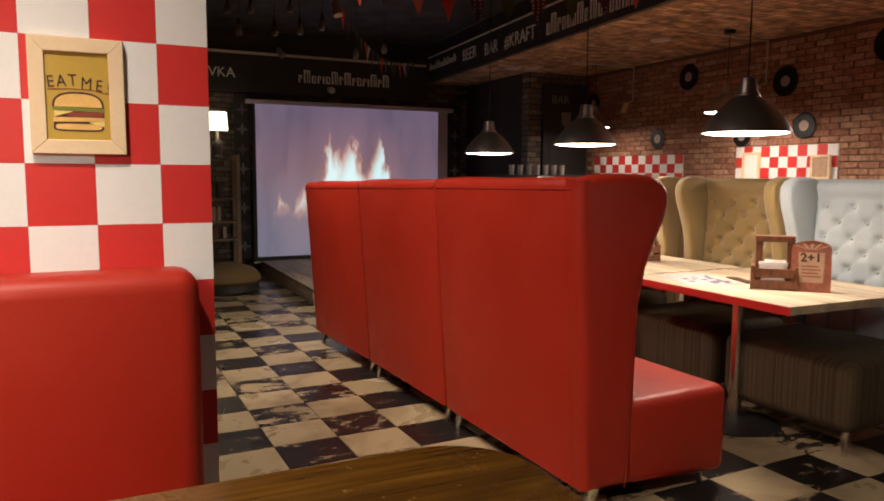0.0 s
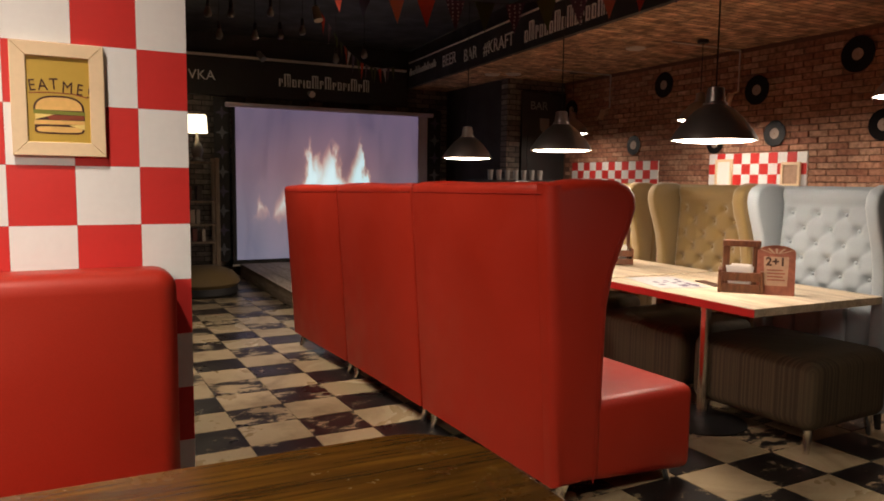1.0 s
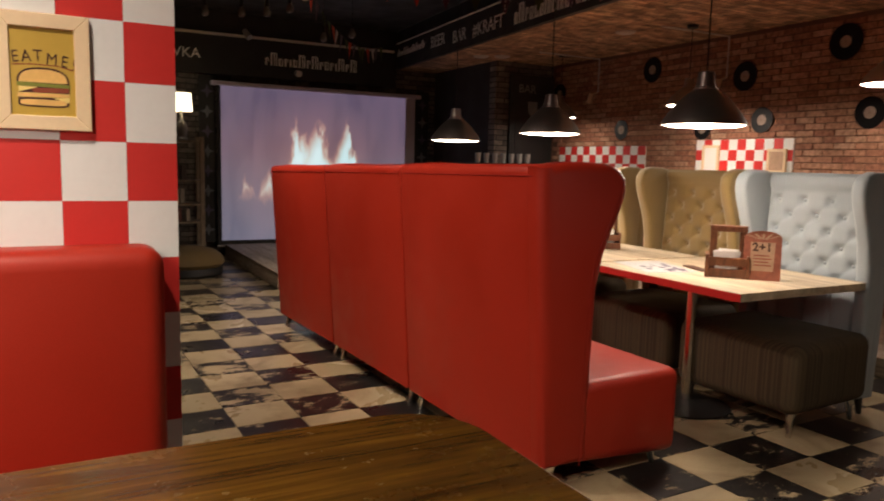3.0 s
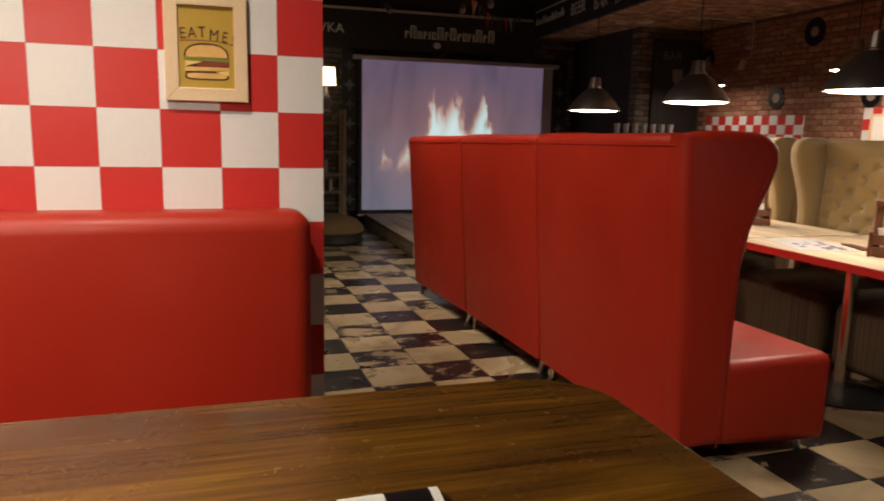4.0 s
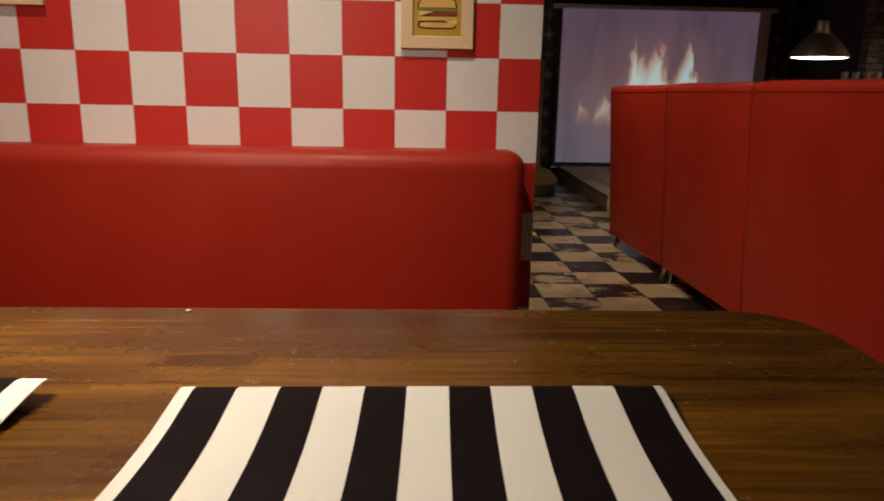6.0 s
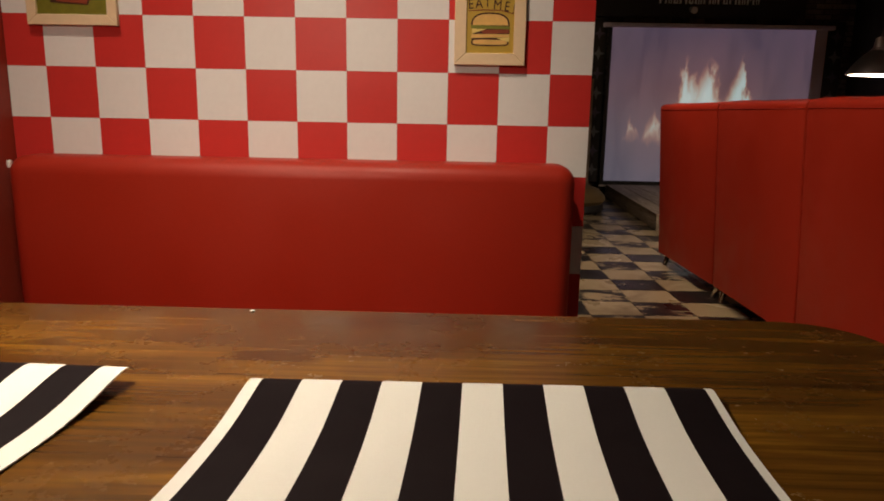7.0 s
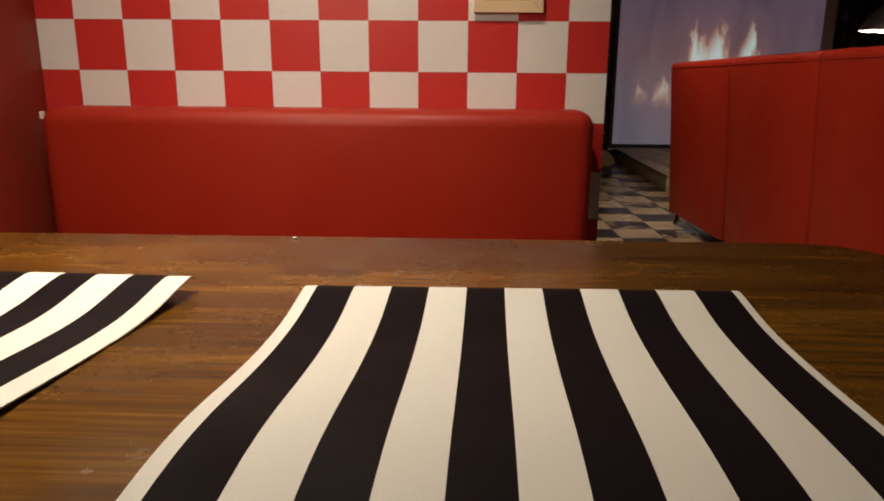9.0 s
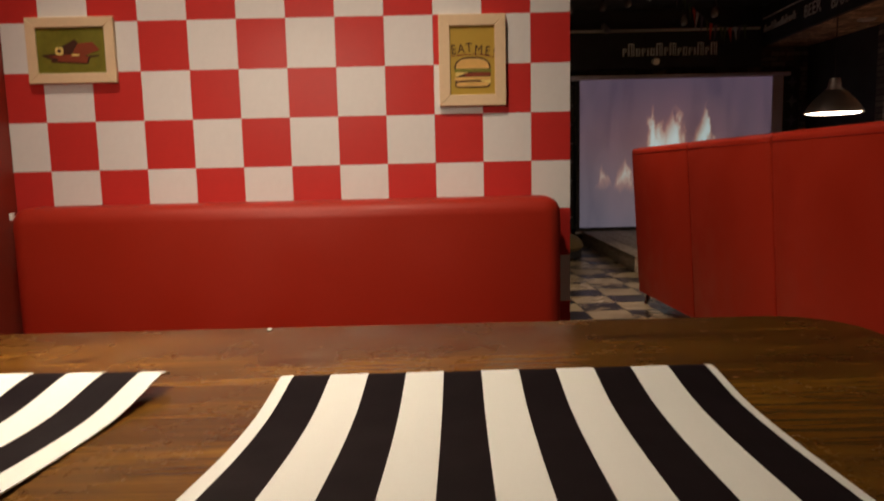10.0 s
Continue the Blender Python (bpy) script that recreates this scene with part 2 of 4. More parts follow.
M_SHELF = wood("shelf_wood", (0.20, 0.14, 0.09), (0.30, 0.22, 0.14), (0.38, 0.28, 0.19), grain=(30, 30, 3), rough=0.6)
M_CHROME = plain("chrome", (0.75, 0.73, 0.70), 0.16, 1.0, vary=0.05, relief=0.02)
M_STEEL = plain("brushed_steel", (0.40, 0.36, 0.34), 0.36, 0.9, vary=0.12, grain=120, relief=0.08)
M_SHADE_IN = plain("lamp_white", (0.85, 0.82, 0.76), 0.5, vary=0.03)
M_OLIVE = plain("olive_velvet", (0.22, 0.145, 0.045), 0.75, vary=0.15, grain=180, relief=0.2, sheen=0.4)
M_BLUE = plain("grey_blue_fabric", (0.30, 0.345, 0.37), 0.8, vary=0.1, grain=220, relief=0.25, sheen=0.3)
M_GREYV = plain("grey_velvet", (0.16, 0.16, 0.17), 0.8, vary=0.15, grain=180, relief=0.2, sheen=0.3)
M_OTTO = plain("ottoman_brown", (0.13, 0.085, 0.03), 0.85, vary=0.2, grain=90, relief=0.3)
M_MATW = plain("mat_white", (0.80, 0.80, 0.76), 0.78, vary=0.03, grain=300, relief=0.0)
M_MATB = plain("mat_black", (0.009, 0.0055, 0.007), 0.75, vary=0.15, grain=300, relief=0.0)
for mat_cover in (M_MATW, M_MATB):
    mat_cover.node_tree.nodes["Principled BSDF"].inputs["Specular IOR Level"].default_value = 0.09
M_VINYL = plain("vinyl_black", (0.008, 0.008, 0.009), 0.4, vary=0.2, grain=200, relief=0.03)
M_VINYL.node_tree.nodes["Principled BSDF"].inputs["Specular IOR Level"].default_value = 0.2
M_LETTERDIM = plain("grey_lettering", (0.22, 0.21, 0.20), 0.7, vary=0.3, grain=25)
M_LABEL = plain("vinyl_label", (0.40, 0.30, 0.24), 0.6)
M_PAPER = plain("white_paper", (0.82, 0.80, 0.76), 0.7, vary=0.04)
M_LETTER = plain("sign_lettering", (0.78, 0.76, 0.72), 0.6, vary=0.3, grain=25)
M_MUST = plain("mustard_print", (0.50, 0.335, 0.05), 0.45, vary=0.05)
M_GREEN = plain("green_print", (0.17, 0.165, 0.018), 0.45, vary=0.35, stain=9)
M_BUN = plain("bun_print", (0.74, 0.46, 0.14), 0.5, vary=0.2, stain=20)
M_INK = plain("ink_print", (0.06, 0.02, 0.01), 0.5)
M_PATTY = plain("patty_print", (0.25, 0.05, 0.02), 0.5, vary=0.2)
M_LETTUCE = plain("lettuce_print", (0.20, 0.22, 0.03), 0.5, vary=0.2)
M_CHEESE = plain("cheese_print", (0.80, 0.62, 0.20), 0.5)
M_FRED = plain("flag_red", (0.72, 0.08, 0.04), 0.8)
M_FPINK = plain("flag_coral", (0.78, 0.22, 0.14), 0.8)
M_FGREEN = plain("flag_green", (0.07, 0.10, 0.025), 0.8)
def dotted(name, ground, dots, scale):
    m, nt, bs = base_mat(name)
    vo = add(nt, "ShaderNodeTexVoronoi", Scale=scale, Randomness=0.25)
    nt.links.new(place(nt), vo.inputs["Vector"])
    nt.links.new(ramp(nt, vo.outputs["Distance"], [(0.26, dots), (0.32, ground)]), bs.inputs["Base Color"])
    bs.inputs["Roughness"].default_value = 0.85
    return m


# Projector light on the case is painted in as lilac; fabric edge shares it.
M_CASE = plain("projector_lilac_tint", (0.55, 0.48, 0.58), 0.5)
M_FDOT = dotted("flag_dotted", (0.10, 0.06, 0.09), (0.5, 0.45, 0.45), 42.0)
M_FBLUE = plain("flag_violet", (0.10, 0.08, 0.12), 0.8)
M_FWHITE = plain("flag_white", (0.55, 0.50, 0.48), 0.8)
M_BULBG = plain("bulb_glass", (0.17, 0.16, 0.15), 0.25, vary=0.1)
M_GLOW = emit("lamp_glow", LAMP_WARM, 58.0)
M_GLOWB = emit("wall_row_lamp_glow", LAMP_WARM, 54.0)
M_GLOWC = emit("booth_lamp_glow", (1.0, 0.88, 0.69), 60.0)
M_GLOWD = emit("dim_lamp_glow", LAMP_WARM, 17.0)
M_SHADEGLOW = emit("shade_glow", (1.0, 0.82, 0.55), 3.0)
M_BRASS = plain("worn_brass", (0.80, 0.62, 0.40), 0.3, 0.8, vary=0.1)
M_RUBBER = plain("black_metal", (0.015, 0.014, 0.014), 0.5, vary=0.2)
M_WHITEPIPE = plain("white_pipe", (0.55, 0.48, 0.42), 0.5)
M_LEAF = plain("leaflet_print", (0.36, 0.37, 0.38), 0.5, vary=0.35, stain=14)
M_CARD = plain("menu_print", (0.30, 0.10, 0.06), 0.45, vary=0.35, stain=25)
M_CARDL = plain("menu_print_light", (0.46, 0.30, 0.20), 0.45, vary=0.2, stain=25)
M_BOOKS = [plain("book_pale", (0.42, 0.36, 0.28), 0.7), plain("book_dark", (0.08, 0.06, 0.05), 0.7), plain("book_red", (0.20, 0.07, 0.05), 0.7)]


def striped(name):
    m, nt, bs = base_mat(name)
    co = nt.nodes.new("ShaderNodeTexCoord")
    sep = nt.nodes.new("ShaderNodeSeparateXYZ")
    nt.links.new(co.outputs["Object"], sep.inputs[0])
    com = nt.nodes.new("ShaderNodeCombineXYZ")
    s = nt.nodes.new("ShaderNodeMath")
    nt.links.new(sep.outputs["X"], s.inputs[0])
    nt.links.new(sep.outputs["Y"], s.inputs[1])
    nt.links.new(s.outputs[0], com.inputs["X"])
    w = add(nt, "ShaderNodeTexNoise", Scale=38.0, Detail=2)
    nt.links.new(com.outputs[0], w.inputs["Vector"])
    weave = add(nt, "ShaderNodeTexNoise", Scale=400.0, Detail=2)
    nt.links.new(co.outputs["Object"], weave.inputs["Vector"])
    c = ramp(nt, w.outputs["Fac"], [(0.36, (0.040, 0.025, 0.011)), (0.48, (0.052, 0.034, 0.016)), (0.53, (0.082, 0.057, 0.027)), (0.62, (0.043, 0.028, 0.013))])
    nt.links.new(c, bs.inputs["Base Color"])
    bs.inputs["Roughness"].default_value = 0.85
    bump(nt, bs, weave.outputs["Fac"], 0.3, 0.001)
    return m




def brick_mat(name):
    """Single bricks: each with its own tone, pitted and smudged."""
    m, nt, bs = base_mat(name)
    info = nt.nodes.new("ShaderNodeObjectInfo")
    geo = nt.nodes.new("ShaderNodeNewGeometry")
    tot = nt.nodes.new("ShaderNodeMath")
    nt.links.new(info.outputs["Random"], tot.inputs[0])
    nt.links.new(geo.outputs["Random Per Island"], tot.inputs[1])
    fr = nt.nodes.new("ShaderNodeMath")
    fr.operation = "FRACT"
    nt.links.new(tot.outputs[0], fr.inputs[0])
    tone = ramp(nt, fr.outputs[0], [(0.0, (0.36, 0.16, 0.10)), (0.35, (0.44, 0.21, 0.135)), (0.7, (0.50, 0.27, 0.175)), (1.0, (0.57, 0.35, 0.24))])
    n1 = add(nt, "ShaderNodeTexNoise", Scale=26.0, Detail=7)
    n2 = add(nt, "ShaderNodeTexNoise", Scale=3.0, Detail=4)
    for n in (n1, n2):
        nt.links.new(geo.outputs["Position"], n.inputs["Vector"])
    c = mix(nt, 0.75, tone, ramp(nt, n1.outputs["Fac"], [(0.34, (0.5, 0.46, 0.42)), (0.66, (1.15, 1.12, 1.08))]), "MULTIPLY")
    c = mix(nt, 0.5, c, ramp(nt, n2.outputs["Fac"], [(0.35, (0.65, 0.65, 0.65)), (0.65, (1.1, 1.1, 1.1))]), "MULTIPLY")
    nt.links.new(c, bs.inputs["Base Color"])
    bs.inputs["Roughness"].default_value = 0.85
    bump(nt, bs, n1.outputs["Fac"], 0.5, 0.004)
    return m


M_BRICKS = brick_mat("brick_pieces")
M_MORTAR = plain("dark_mortar", (0.17, 0.09, 0.06), 0.9, vary=0.25, relief=0.4)
M_STRIPE = striped("striped_upholstery")


def fire_screen(name):
    """The projected fire: a violet-grey ground, a warm glow and pale flames."""
    m, nt, bs = base_mat(name)
    co = nt.nodes.new("ShaderNodeTexCoord")
    sep = nt.nodes.new("ShaderNodeSeparateXYZ")
    nt.links.new(co.outputs["Object"], sep.inputs[0])

    def math2(op, a, b=0.0):
        n = nt.nodes.new("ShaderNodeMath")
        n.operation = op
        for s, v in zip(n.inputs, (a, b)):
            if isinstance(v, (int, float)):
                s.default_value = v
            else:
                nt.links.new(v, s)
        return n.outputs[0]

    wob = add(nt, "ShaderNodeTexNoise", Scale=1.0, Detail=4, Roughness=0.6)
    mp = add(nt, "ShaderNodeMapping", Scale=(6.5, 1.0, 2.4))
    nt.links.new(co.outputs["Object"], mp.inputs["Vector"])
    nt.links.new(mp.outputs["Vector"], wob.inputs["Vector"])
    u = math2("ADD", sep.outputs["X"], math2("MULTIPLY", math2("SUBTRACT", wob.outputs["Fac"], 0.5), 0.36))
    u01 = math2("DIVIDE", u, 2.8)
    tongue = ramp(nt, u01, [(0.02, (0.0,) * 3), (0.10, (0.44,) * 3), (0.15, (0.25,) * 3), (0.22, (0.50,) * 3), (0.28, (0.30,) * 3), (0.35, (0.84,) * 3),
                            (0.405, (0.68,) * 3), (0.455, (0.82,) * 3), (0.53, (0.55,) * 3), (0.61, (0.86,) * 3), (0.67, (0.30,) * 3), (0.80, (0.0,) * 3)])
    v01 = math2("DIVIDE", math2("ADD", sep.outputs["Z"], math2("MULTIPLY", math2("SUBTRACT", wob.outputs["Fac"], 0.5), 0.5)), 2.0)
    body = math2("SUBTRACT", tongue, v01)
    low = math2("SUBTRACT", v01, 0.24)
    body = math2("MINIMUM", body, low)
    flame = ramp(nt, body, [(0.0, (0, 0, 0)), (0.05, (0.22, 0.10, 0.04)), (0.08, (0.42, 0.33, 0.20)), (0.14, (0.52, 0.72, 0.62)), (0.22, (0.62, 1.05, 1.0))])
    gl = nt.nodes.new("ShaderNodeTexGradient")
    gl.gradient_type = "SPHERICAL"
    mg = add(nt, "ShaderNodeMapping", Location=(-1.15, 0, -0.9), Scale=(1, 1, 1))
    nt.links.new(co.outputs["Object"], mg.inputs["Vector"])
    mg2 = add(nt, "ShaderNodeMapping", Scale=(0.8, 1, 0.95))
    nt.links.new(mg.outputs["Vector"], mg2.inputs["Vector"])
    nt.links.new(mg2.outputs["Vector"], gl.inputs["Vector"])
    glow = ramp(nt, gl.outputs["Fac"], [(0.0, (0.0, 0, 0)), (0.6, (0.10, 0.035, 0.01)), (1.0, (0.22, 0.075, 0.01))])
    ground = ramp(nt, math2("DIVIDE", sep.outputs["Z"], 2.0), [(0.0, (0.21, 0.20, 0.28)), (0.35, (0.22, 0.185, 0.25)), (0.6, (0.235, 0.155, 0.215)), (1.0, (0.185, 0.135, 0.215))])
    # Shade of the fabric's folds, painted into the ground colour; the sheet is flat.
    folds = add(nt, "ShaderNodeTexNoise", Scale=1.0, Detail=3, Distortion=0.8)
    nt.links.new(place(nt, (3.6, 1, 0.9)), folds.inputs["Vector"])
    ground = mix(nt, 0.8, ground, ramp(nt, folds.outputs["Fac"], [(0.34, (0.70, 0.72, 0.80)), (0.5, (0.98,) * 3), (0.68, (1.12, 1.05, 1.05))]), "MULTIPLY")
    c = mix(nt, 1.0, mix(nt, 1.0, ground, glow, "ADD"), flame, "ADD")
    nt.links.new(c, bs.inputs["Emission Color"])
    bs.inputs["Emission Strength"].default_value = 0.66
    bs.inputs["Base Color"].default_value = (0.3, 0.3, 0.3, 1)
    bs.inputs["Roughness"].default_value = 0.9
    return m


M_FIRE = fire_screen("projected_fire")


# ---- mesh helpers ----
def part(name, bm, material, parent=None, label="", smooth=False):
    me = bpy.data.meshes.new(name)
    bm.to_mesh(me)
    bm.free()
    for m in material if isinstance(material, (list, tuple)) else [material]:
        me.materials.append(m)
    if smooth:
        me.shade_smooth()
        me.set_sharp_from_angle(angle=radians(40))
    ob = new(name, me)
    ob.parent = parent
    if label:
        ob["label"] = label
    return ob


def thing(name, label, category, at=None, group="", kind=""):
    ob = new(name)
    ob.empty_display_size = 0.05
    if at is not None:
        ob.matrix_basis = at
    return tagged(ob, label, category, group, kind)


def box(bm, x0, y0, z0, x1, y1, z1, bevel=0.0, seg=2):
    r = bmesh.ops.create_cube(bm, size=1)
    vs = r["verts"]
    for v in vs:
        v.co = Vector(((x0 + x1) / 2 + v.co.x * (x1 - x0), (y0 + y1) / 2 + v.co.y * (y1 - y0), (z0 + z1) / 2 + v.co.z * (z1 - z0)))
    if bevel:
        es = list({e for v in vs for e in v.link_edges})
        bmesh.ops.bevel(bm, geom=es, offset=bevel, segments=seg, profile=0.5, affect="EDGES")
    return bm


def boxed(*a, **k):
    return box(bmesh.new(), *a, **k)


def rod(bm, p0, p1, r0, r1=None, n=12, caps=True):
    r1 = r0 if r1 is None else r1
    p0, p1 = Vector(p0), Vector(p1)
    d = p1 - p0
    q = d.to_track_quat("Z", "Y").to_matrix().to_4x4()
    bmesh.ops.create_cone(bm, cap_ends=caps, segments=n, radius1=r0, radius2=r1, depth=d.length, matrix=Matrix.Translation((p0 + p1) / 2) @ q)
    return bm


def lathe(bm, profile, n=32, at=(0, 0, 0)):
    rings = []
    for r, z in profile:
        rings.append([bm.verts.new((at[0] + r * math.cos(2 * math.pi * i / n), at[1] + r * math.sin(2 * math.pi * i / n), at[2] + z)) for i in range(n)])
    for a, b in zip(rings, rings[1:]):
        for i in range(n):
            bm.faces.new((a[i], a[(i + 1) % n], b[(i + 1) % n], b[i]))
    return bm


def slab(bm, outline, axis, lo, hi, bevel=0.0, seg=2):
    """A flat outline of (a, b) pairs given depth along axis."""
    put = {"x": lambda a, b, d: (d, a, b), "y": lambda a, b, d: (a, d, b), "z": lambda a, b, d: (a, b, d)}[axis]
    low = [bm.verts.new(put(a, b, lo)) for a, b in outline]
    high = [bm.verts.new(put(a, b, hi)) for a, b in outline]
    n = len(outline)
    fs = [bm.faces.new(low), bm.faces.new(high)]
    for i in range(n):
        fs.append(bm.faces.new((low[i], low[(i + 1) % n], high[(i + 1) % n], high[i])))
    bmesh.ops.recalc_face_normals(bm, faces=fs)
    if bevel:
        es = list(fs[0].edges) + list(fs[1].edges)
        bmesh.ops.bevel(bm, geom=es, offset=bevel, segments=seg, profile=0.5, affect="EDGES")
    return bm


def words(text, size, depth=0.002, bold=0.0):
    """Lettering as a mesh in the x-z plane, facing -y, from its left foot."""
    cu = bpy.data.curves.new("text", "FONT")
    cu.body, cu.size, cu.extrude, cu.offset = text, size, depth, bold
    ob = new("text", cu)
    bpy.context.view_layer.update()
    me = bpy.data.meshes.new_from_object(ob.evaluated_get(bpy.context.evaluated_depsgraph_get()))
    bpy.data.objects.remove(ob)
    bpy.data.curves.remove(cu)
    bm = bmesh.new()
    bm.from_mesh(me)
    bpy.data.meshes.remove(me)
    bm.transform(Matrix.Rotation(radians(90), 4, "X"))
    return bm


# ---- the room ----
BEAM = lambda y: 3.62 + 0.0735 * (y - 1)
tagged(part("floor", boxed(-1.9, -3.8, -0.16, 5.9, 7.9, -0.006), M_GROUT), "dark grouted floor under black and cream tiles", "floor", kind="structure")
wall_check = tagged(part("wall_north", boxed(-1.62, 0.0, 0.0, 0.118, 0.16, 3.1), M_PLASTER), "partition wall faced with red and white squares", "wall", kind="structure")
tagged(part("wall_west", boxed(-1.78, -3.6, 0.0, -1.62, 7.8, 3.1), M_REDWALL), "smooth red side wall of the booth", "wall", kind="structure")
tagged(part("wall_south", boxed(-1.62, -3.76, 0.0, 5.7, -3.6, 3.1), M_PLASTER), "dark plastered wall", "wall", kind="structure")
wall_brick = tagged(part("wall_east", boxed(5.7, -3.6, 0.0, 5.86, 7.8, 3.1), M_MORTAR), "red brick wall lit from above", "wall", kind="structure")
tagged(part("wall_screen", boxed(-1.62, 7.66, 0.0, 5.7, 7.8, 3.1), M_DBRICK), "dark brick wall behind the projection screen", "wall", kind="structure")
tagged(part("wall_bar", boxed(4.80, 5.95, 0.0, 5.7, 6.1, 2.6), M_DBRICK), "dark brick wall beside the bar door", "wall", kind="structure")
tagged(part("wall_bar_side", boxed(4.80, 6.1, 0.0, 4.95, 7.66, 2.6), M_PLASTER), "dark plastered return wall", "wall", kind="structure")
bm = bmesh.new()
slab(bm, [(-1.62, -3.6), (BEAM(-3.6), -3.6), (BEAM(7.66), 7.66), (-1.62, 7.66)], "z", 3.1, 3.2)
tagged(part("ceiling", bm, M_BLACK), "matt black ceiling", "ceiling", kind="structure")
bm = bmesh.new()
slab(bm, [(BEAM(-3.6) + 0.06, -3.6), (5.7, -3.6), (5.7, 7.66), (BEAM(7.66) + 0.06, 7.66)], "z", 2.6, 2.7)
tagged(part("ceiling_low", bm, M_BRICKC), "lower ceiling papered with a brick pattern", "ceiling", kind="structure")
bm = bmesh.new()
slab(bm, [(BEAM(-3.6), -3.6), (BEAM(-3.6) + 0.058, -3.6), (BEAM(7.55) + 0.058, 7.55), (BEAM(7.55), 7.55)], "z", 2.59, 3.098)
beam_side = tagged(part("beam_side", bm, M_BLACK), "black fascia of the lower ceiling with pale lettering", "beam", kind="structure")
beam_far = tagged(part("beam_far", boxed(-1.6, 7.5, 2.33, BEAM(7.5) - 0.004, 7.66, 3.098), M_BLACK), "black beam over the screen with pale lettering", "beam", kind="structure")
tagged(part("podium", boxed(4.4, -3.6, 0.0, 5.7, 5.95, 0.13, bevel=0.006), M_STAGE), "low wooden podium along the brick wall", "podium", kind="structure")
tagged(part("podium_booth", boxed(-1.62, -3.6, 0.0, 0.30, -0.0, 0.13, bevel=0.006), M_STAGE), "low wooden podium under the red booth", "podium", kind="structure")

# red and white squares of the partition wall
S, EDGE_Z = 0.15, 1.165
squares = {}
for col in range(-1, 11):
    x1 = 0.122 if col == -1 else -col * S
    x0 = max(-(col + 1) * S, -1.618)
    for row in range(-8, 13):
        z0, z1 = EDGE_Z + row * S, min(EDGE_Z + (row + 1) * S, 3.098)
        if z1 <= 0.14 or z0 > 3.05:
            continue
        z0 = max(z0, 0.132)
        key = (round(x1 - x0, 4), round(z1 - z0, 4), (col + row) % 2)
        if key not in squares:
            ob = part("check_tile", boxed(0.0003, -0.003, 0.0003, key[0] - 0.0003, 0.0, key[1] - 0.0003), M_CHR if key[2] else M_CHW, wall_check)
            squares[key] = ob.data
        else:
            ob = new("check_tile", squares[key])
            ob.parent = wall_check
        ob.location = (x0, 0, z0)

# ---- stage, screen and the far corner ----
stage = thing("stage", "low worn wooden stage in front of the screen", "stage")
part("stage_body", boxed(1.70, 4.9, 0.0, 4.2, 7.5, 0.15, bevel=0.008), M_STAGE, stage)
for k in range(13):
    part("plank", boxed(1.69 + k * 0.192, 4.88, 0.152, 1.69 + k * 0.192 + 0.188, 7.5, 0.17, bevel=0.003), M_STAGE, stage)
screen = thing("projection_screen", "white roll-down projection screen showing a fire", "screen", pose(1.655, 7.44, 0.22))
part("screen_sheet", boxed(0, 0, 0, 2.57, 0.004, 1.97), M_FIRE, screen)
part("fabric_edge", boxed(2.572, 0.0, 0.0, 2.72, 0.004, 1.965), M_CASE, screen, "unlit pale edge of the fabric")
part("screen_border", boxed(-0.05, 0.0045, -0.06, 2.74, 0.0085, 1.965), M_BLACK, screen, "black border of the screen")
bm = bmesh.new()
rod(bm, (-0.06, 0.0, -0.07), (2.76, 0.0, -0.07), 0.014)
part("bottom_bar", bm, M_WHITEPIPE, screen)
part("screen_case", boxed(-0.12, -0.04, 1.965, 2.80, 0.05, 2.02, bevel=0.01), M_CASE, screen, "roller case with the projector's lilac light painted in")
for sx, name in ((1.44, "a"), (4.46, "b")):
    panel = thing("record_strip", "black hanging strip of overlapping vinyl records and pale stars", "decoration", pose(sx, 7.5, 0.2))
    part("backing", boxed(-0.04, 0, 0, 0.16, 0.02, 2.1), M_BLACK, panel)
    for k in range(8):
        bm = bmesh.new()
        pts = []
        for i in range(8):
            a, r = math.pi * i / 4, (0.085 if i % 2 == 0 else 0.03)
            pts.append((0.06 + r * math.cos(a), 0.16 + k * 0.25 + r * math.sin(a)))
        slab(bm, pts, "y", -0.012, -0.002)
        part("star", bm, M_FBLUE if k % 2 else M_GREYV, panel)

shelf = thing("shelf_rack", "open wooden shelf rack with books and jars", "shelf", pose(0.80, 6.85, 0))
for x in (0.0, 0.52):
    for y in (0.0, 0.3):
        part("post", boxed(x - 0.025, y - 0.02, 0, x + 0.025, y + 0.02, 1.52, bevel=0.003), M_SHELF, shelf)
for z in (0.2, 0.51, 0.72, 1.0, 1.46):
    part("shelf_board", boxed(-0.02, -0.02, z - 0.012, 0.54, 0.32, z + 0.012, bevel=0.002), M_SHELF, shelf)
random.seed(5)
for z, n in ((0.525, 5), (0.735, 4), (1.015, 4)):
    x = 0.02
    for k in range(n):
        w, hgt = random.uniform(0.03, 0.075), random.uniform(0.13, 0.24 if z > 1 else 0.17)
        x += random.choice((0.01, 0.05))
        tagged(part("book", boxed(0.80 + x, 6.87, z, 0.80 + x + w, 7.02, z + hgt, bevel=0.003), random.choice(M_BOOKS)), "worn book standing on the shelf rack", "book", "books on the rack")
        x += w + 0.004
shelf_lamp = thing("table_lamp", "small table lamp with a glowing white drum shade", "lamp", pose(1.12, 6.98, 1.472))
bm = bmesh.new()
lathe(bm, [(0.0, 0.0), (0.07, 0.0), (0.075, 0.02), (0.05, 0.05), (0.07, 0.13), (0.055, 0.2), (0.02, 0.24), (0.018, 0.36), (0.0, 0.36)], 20)
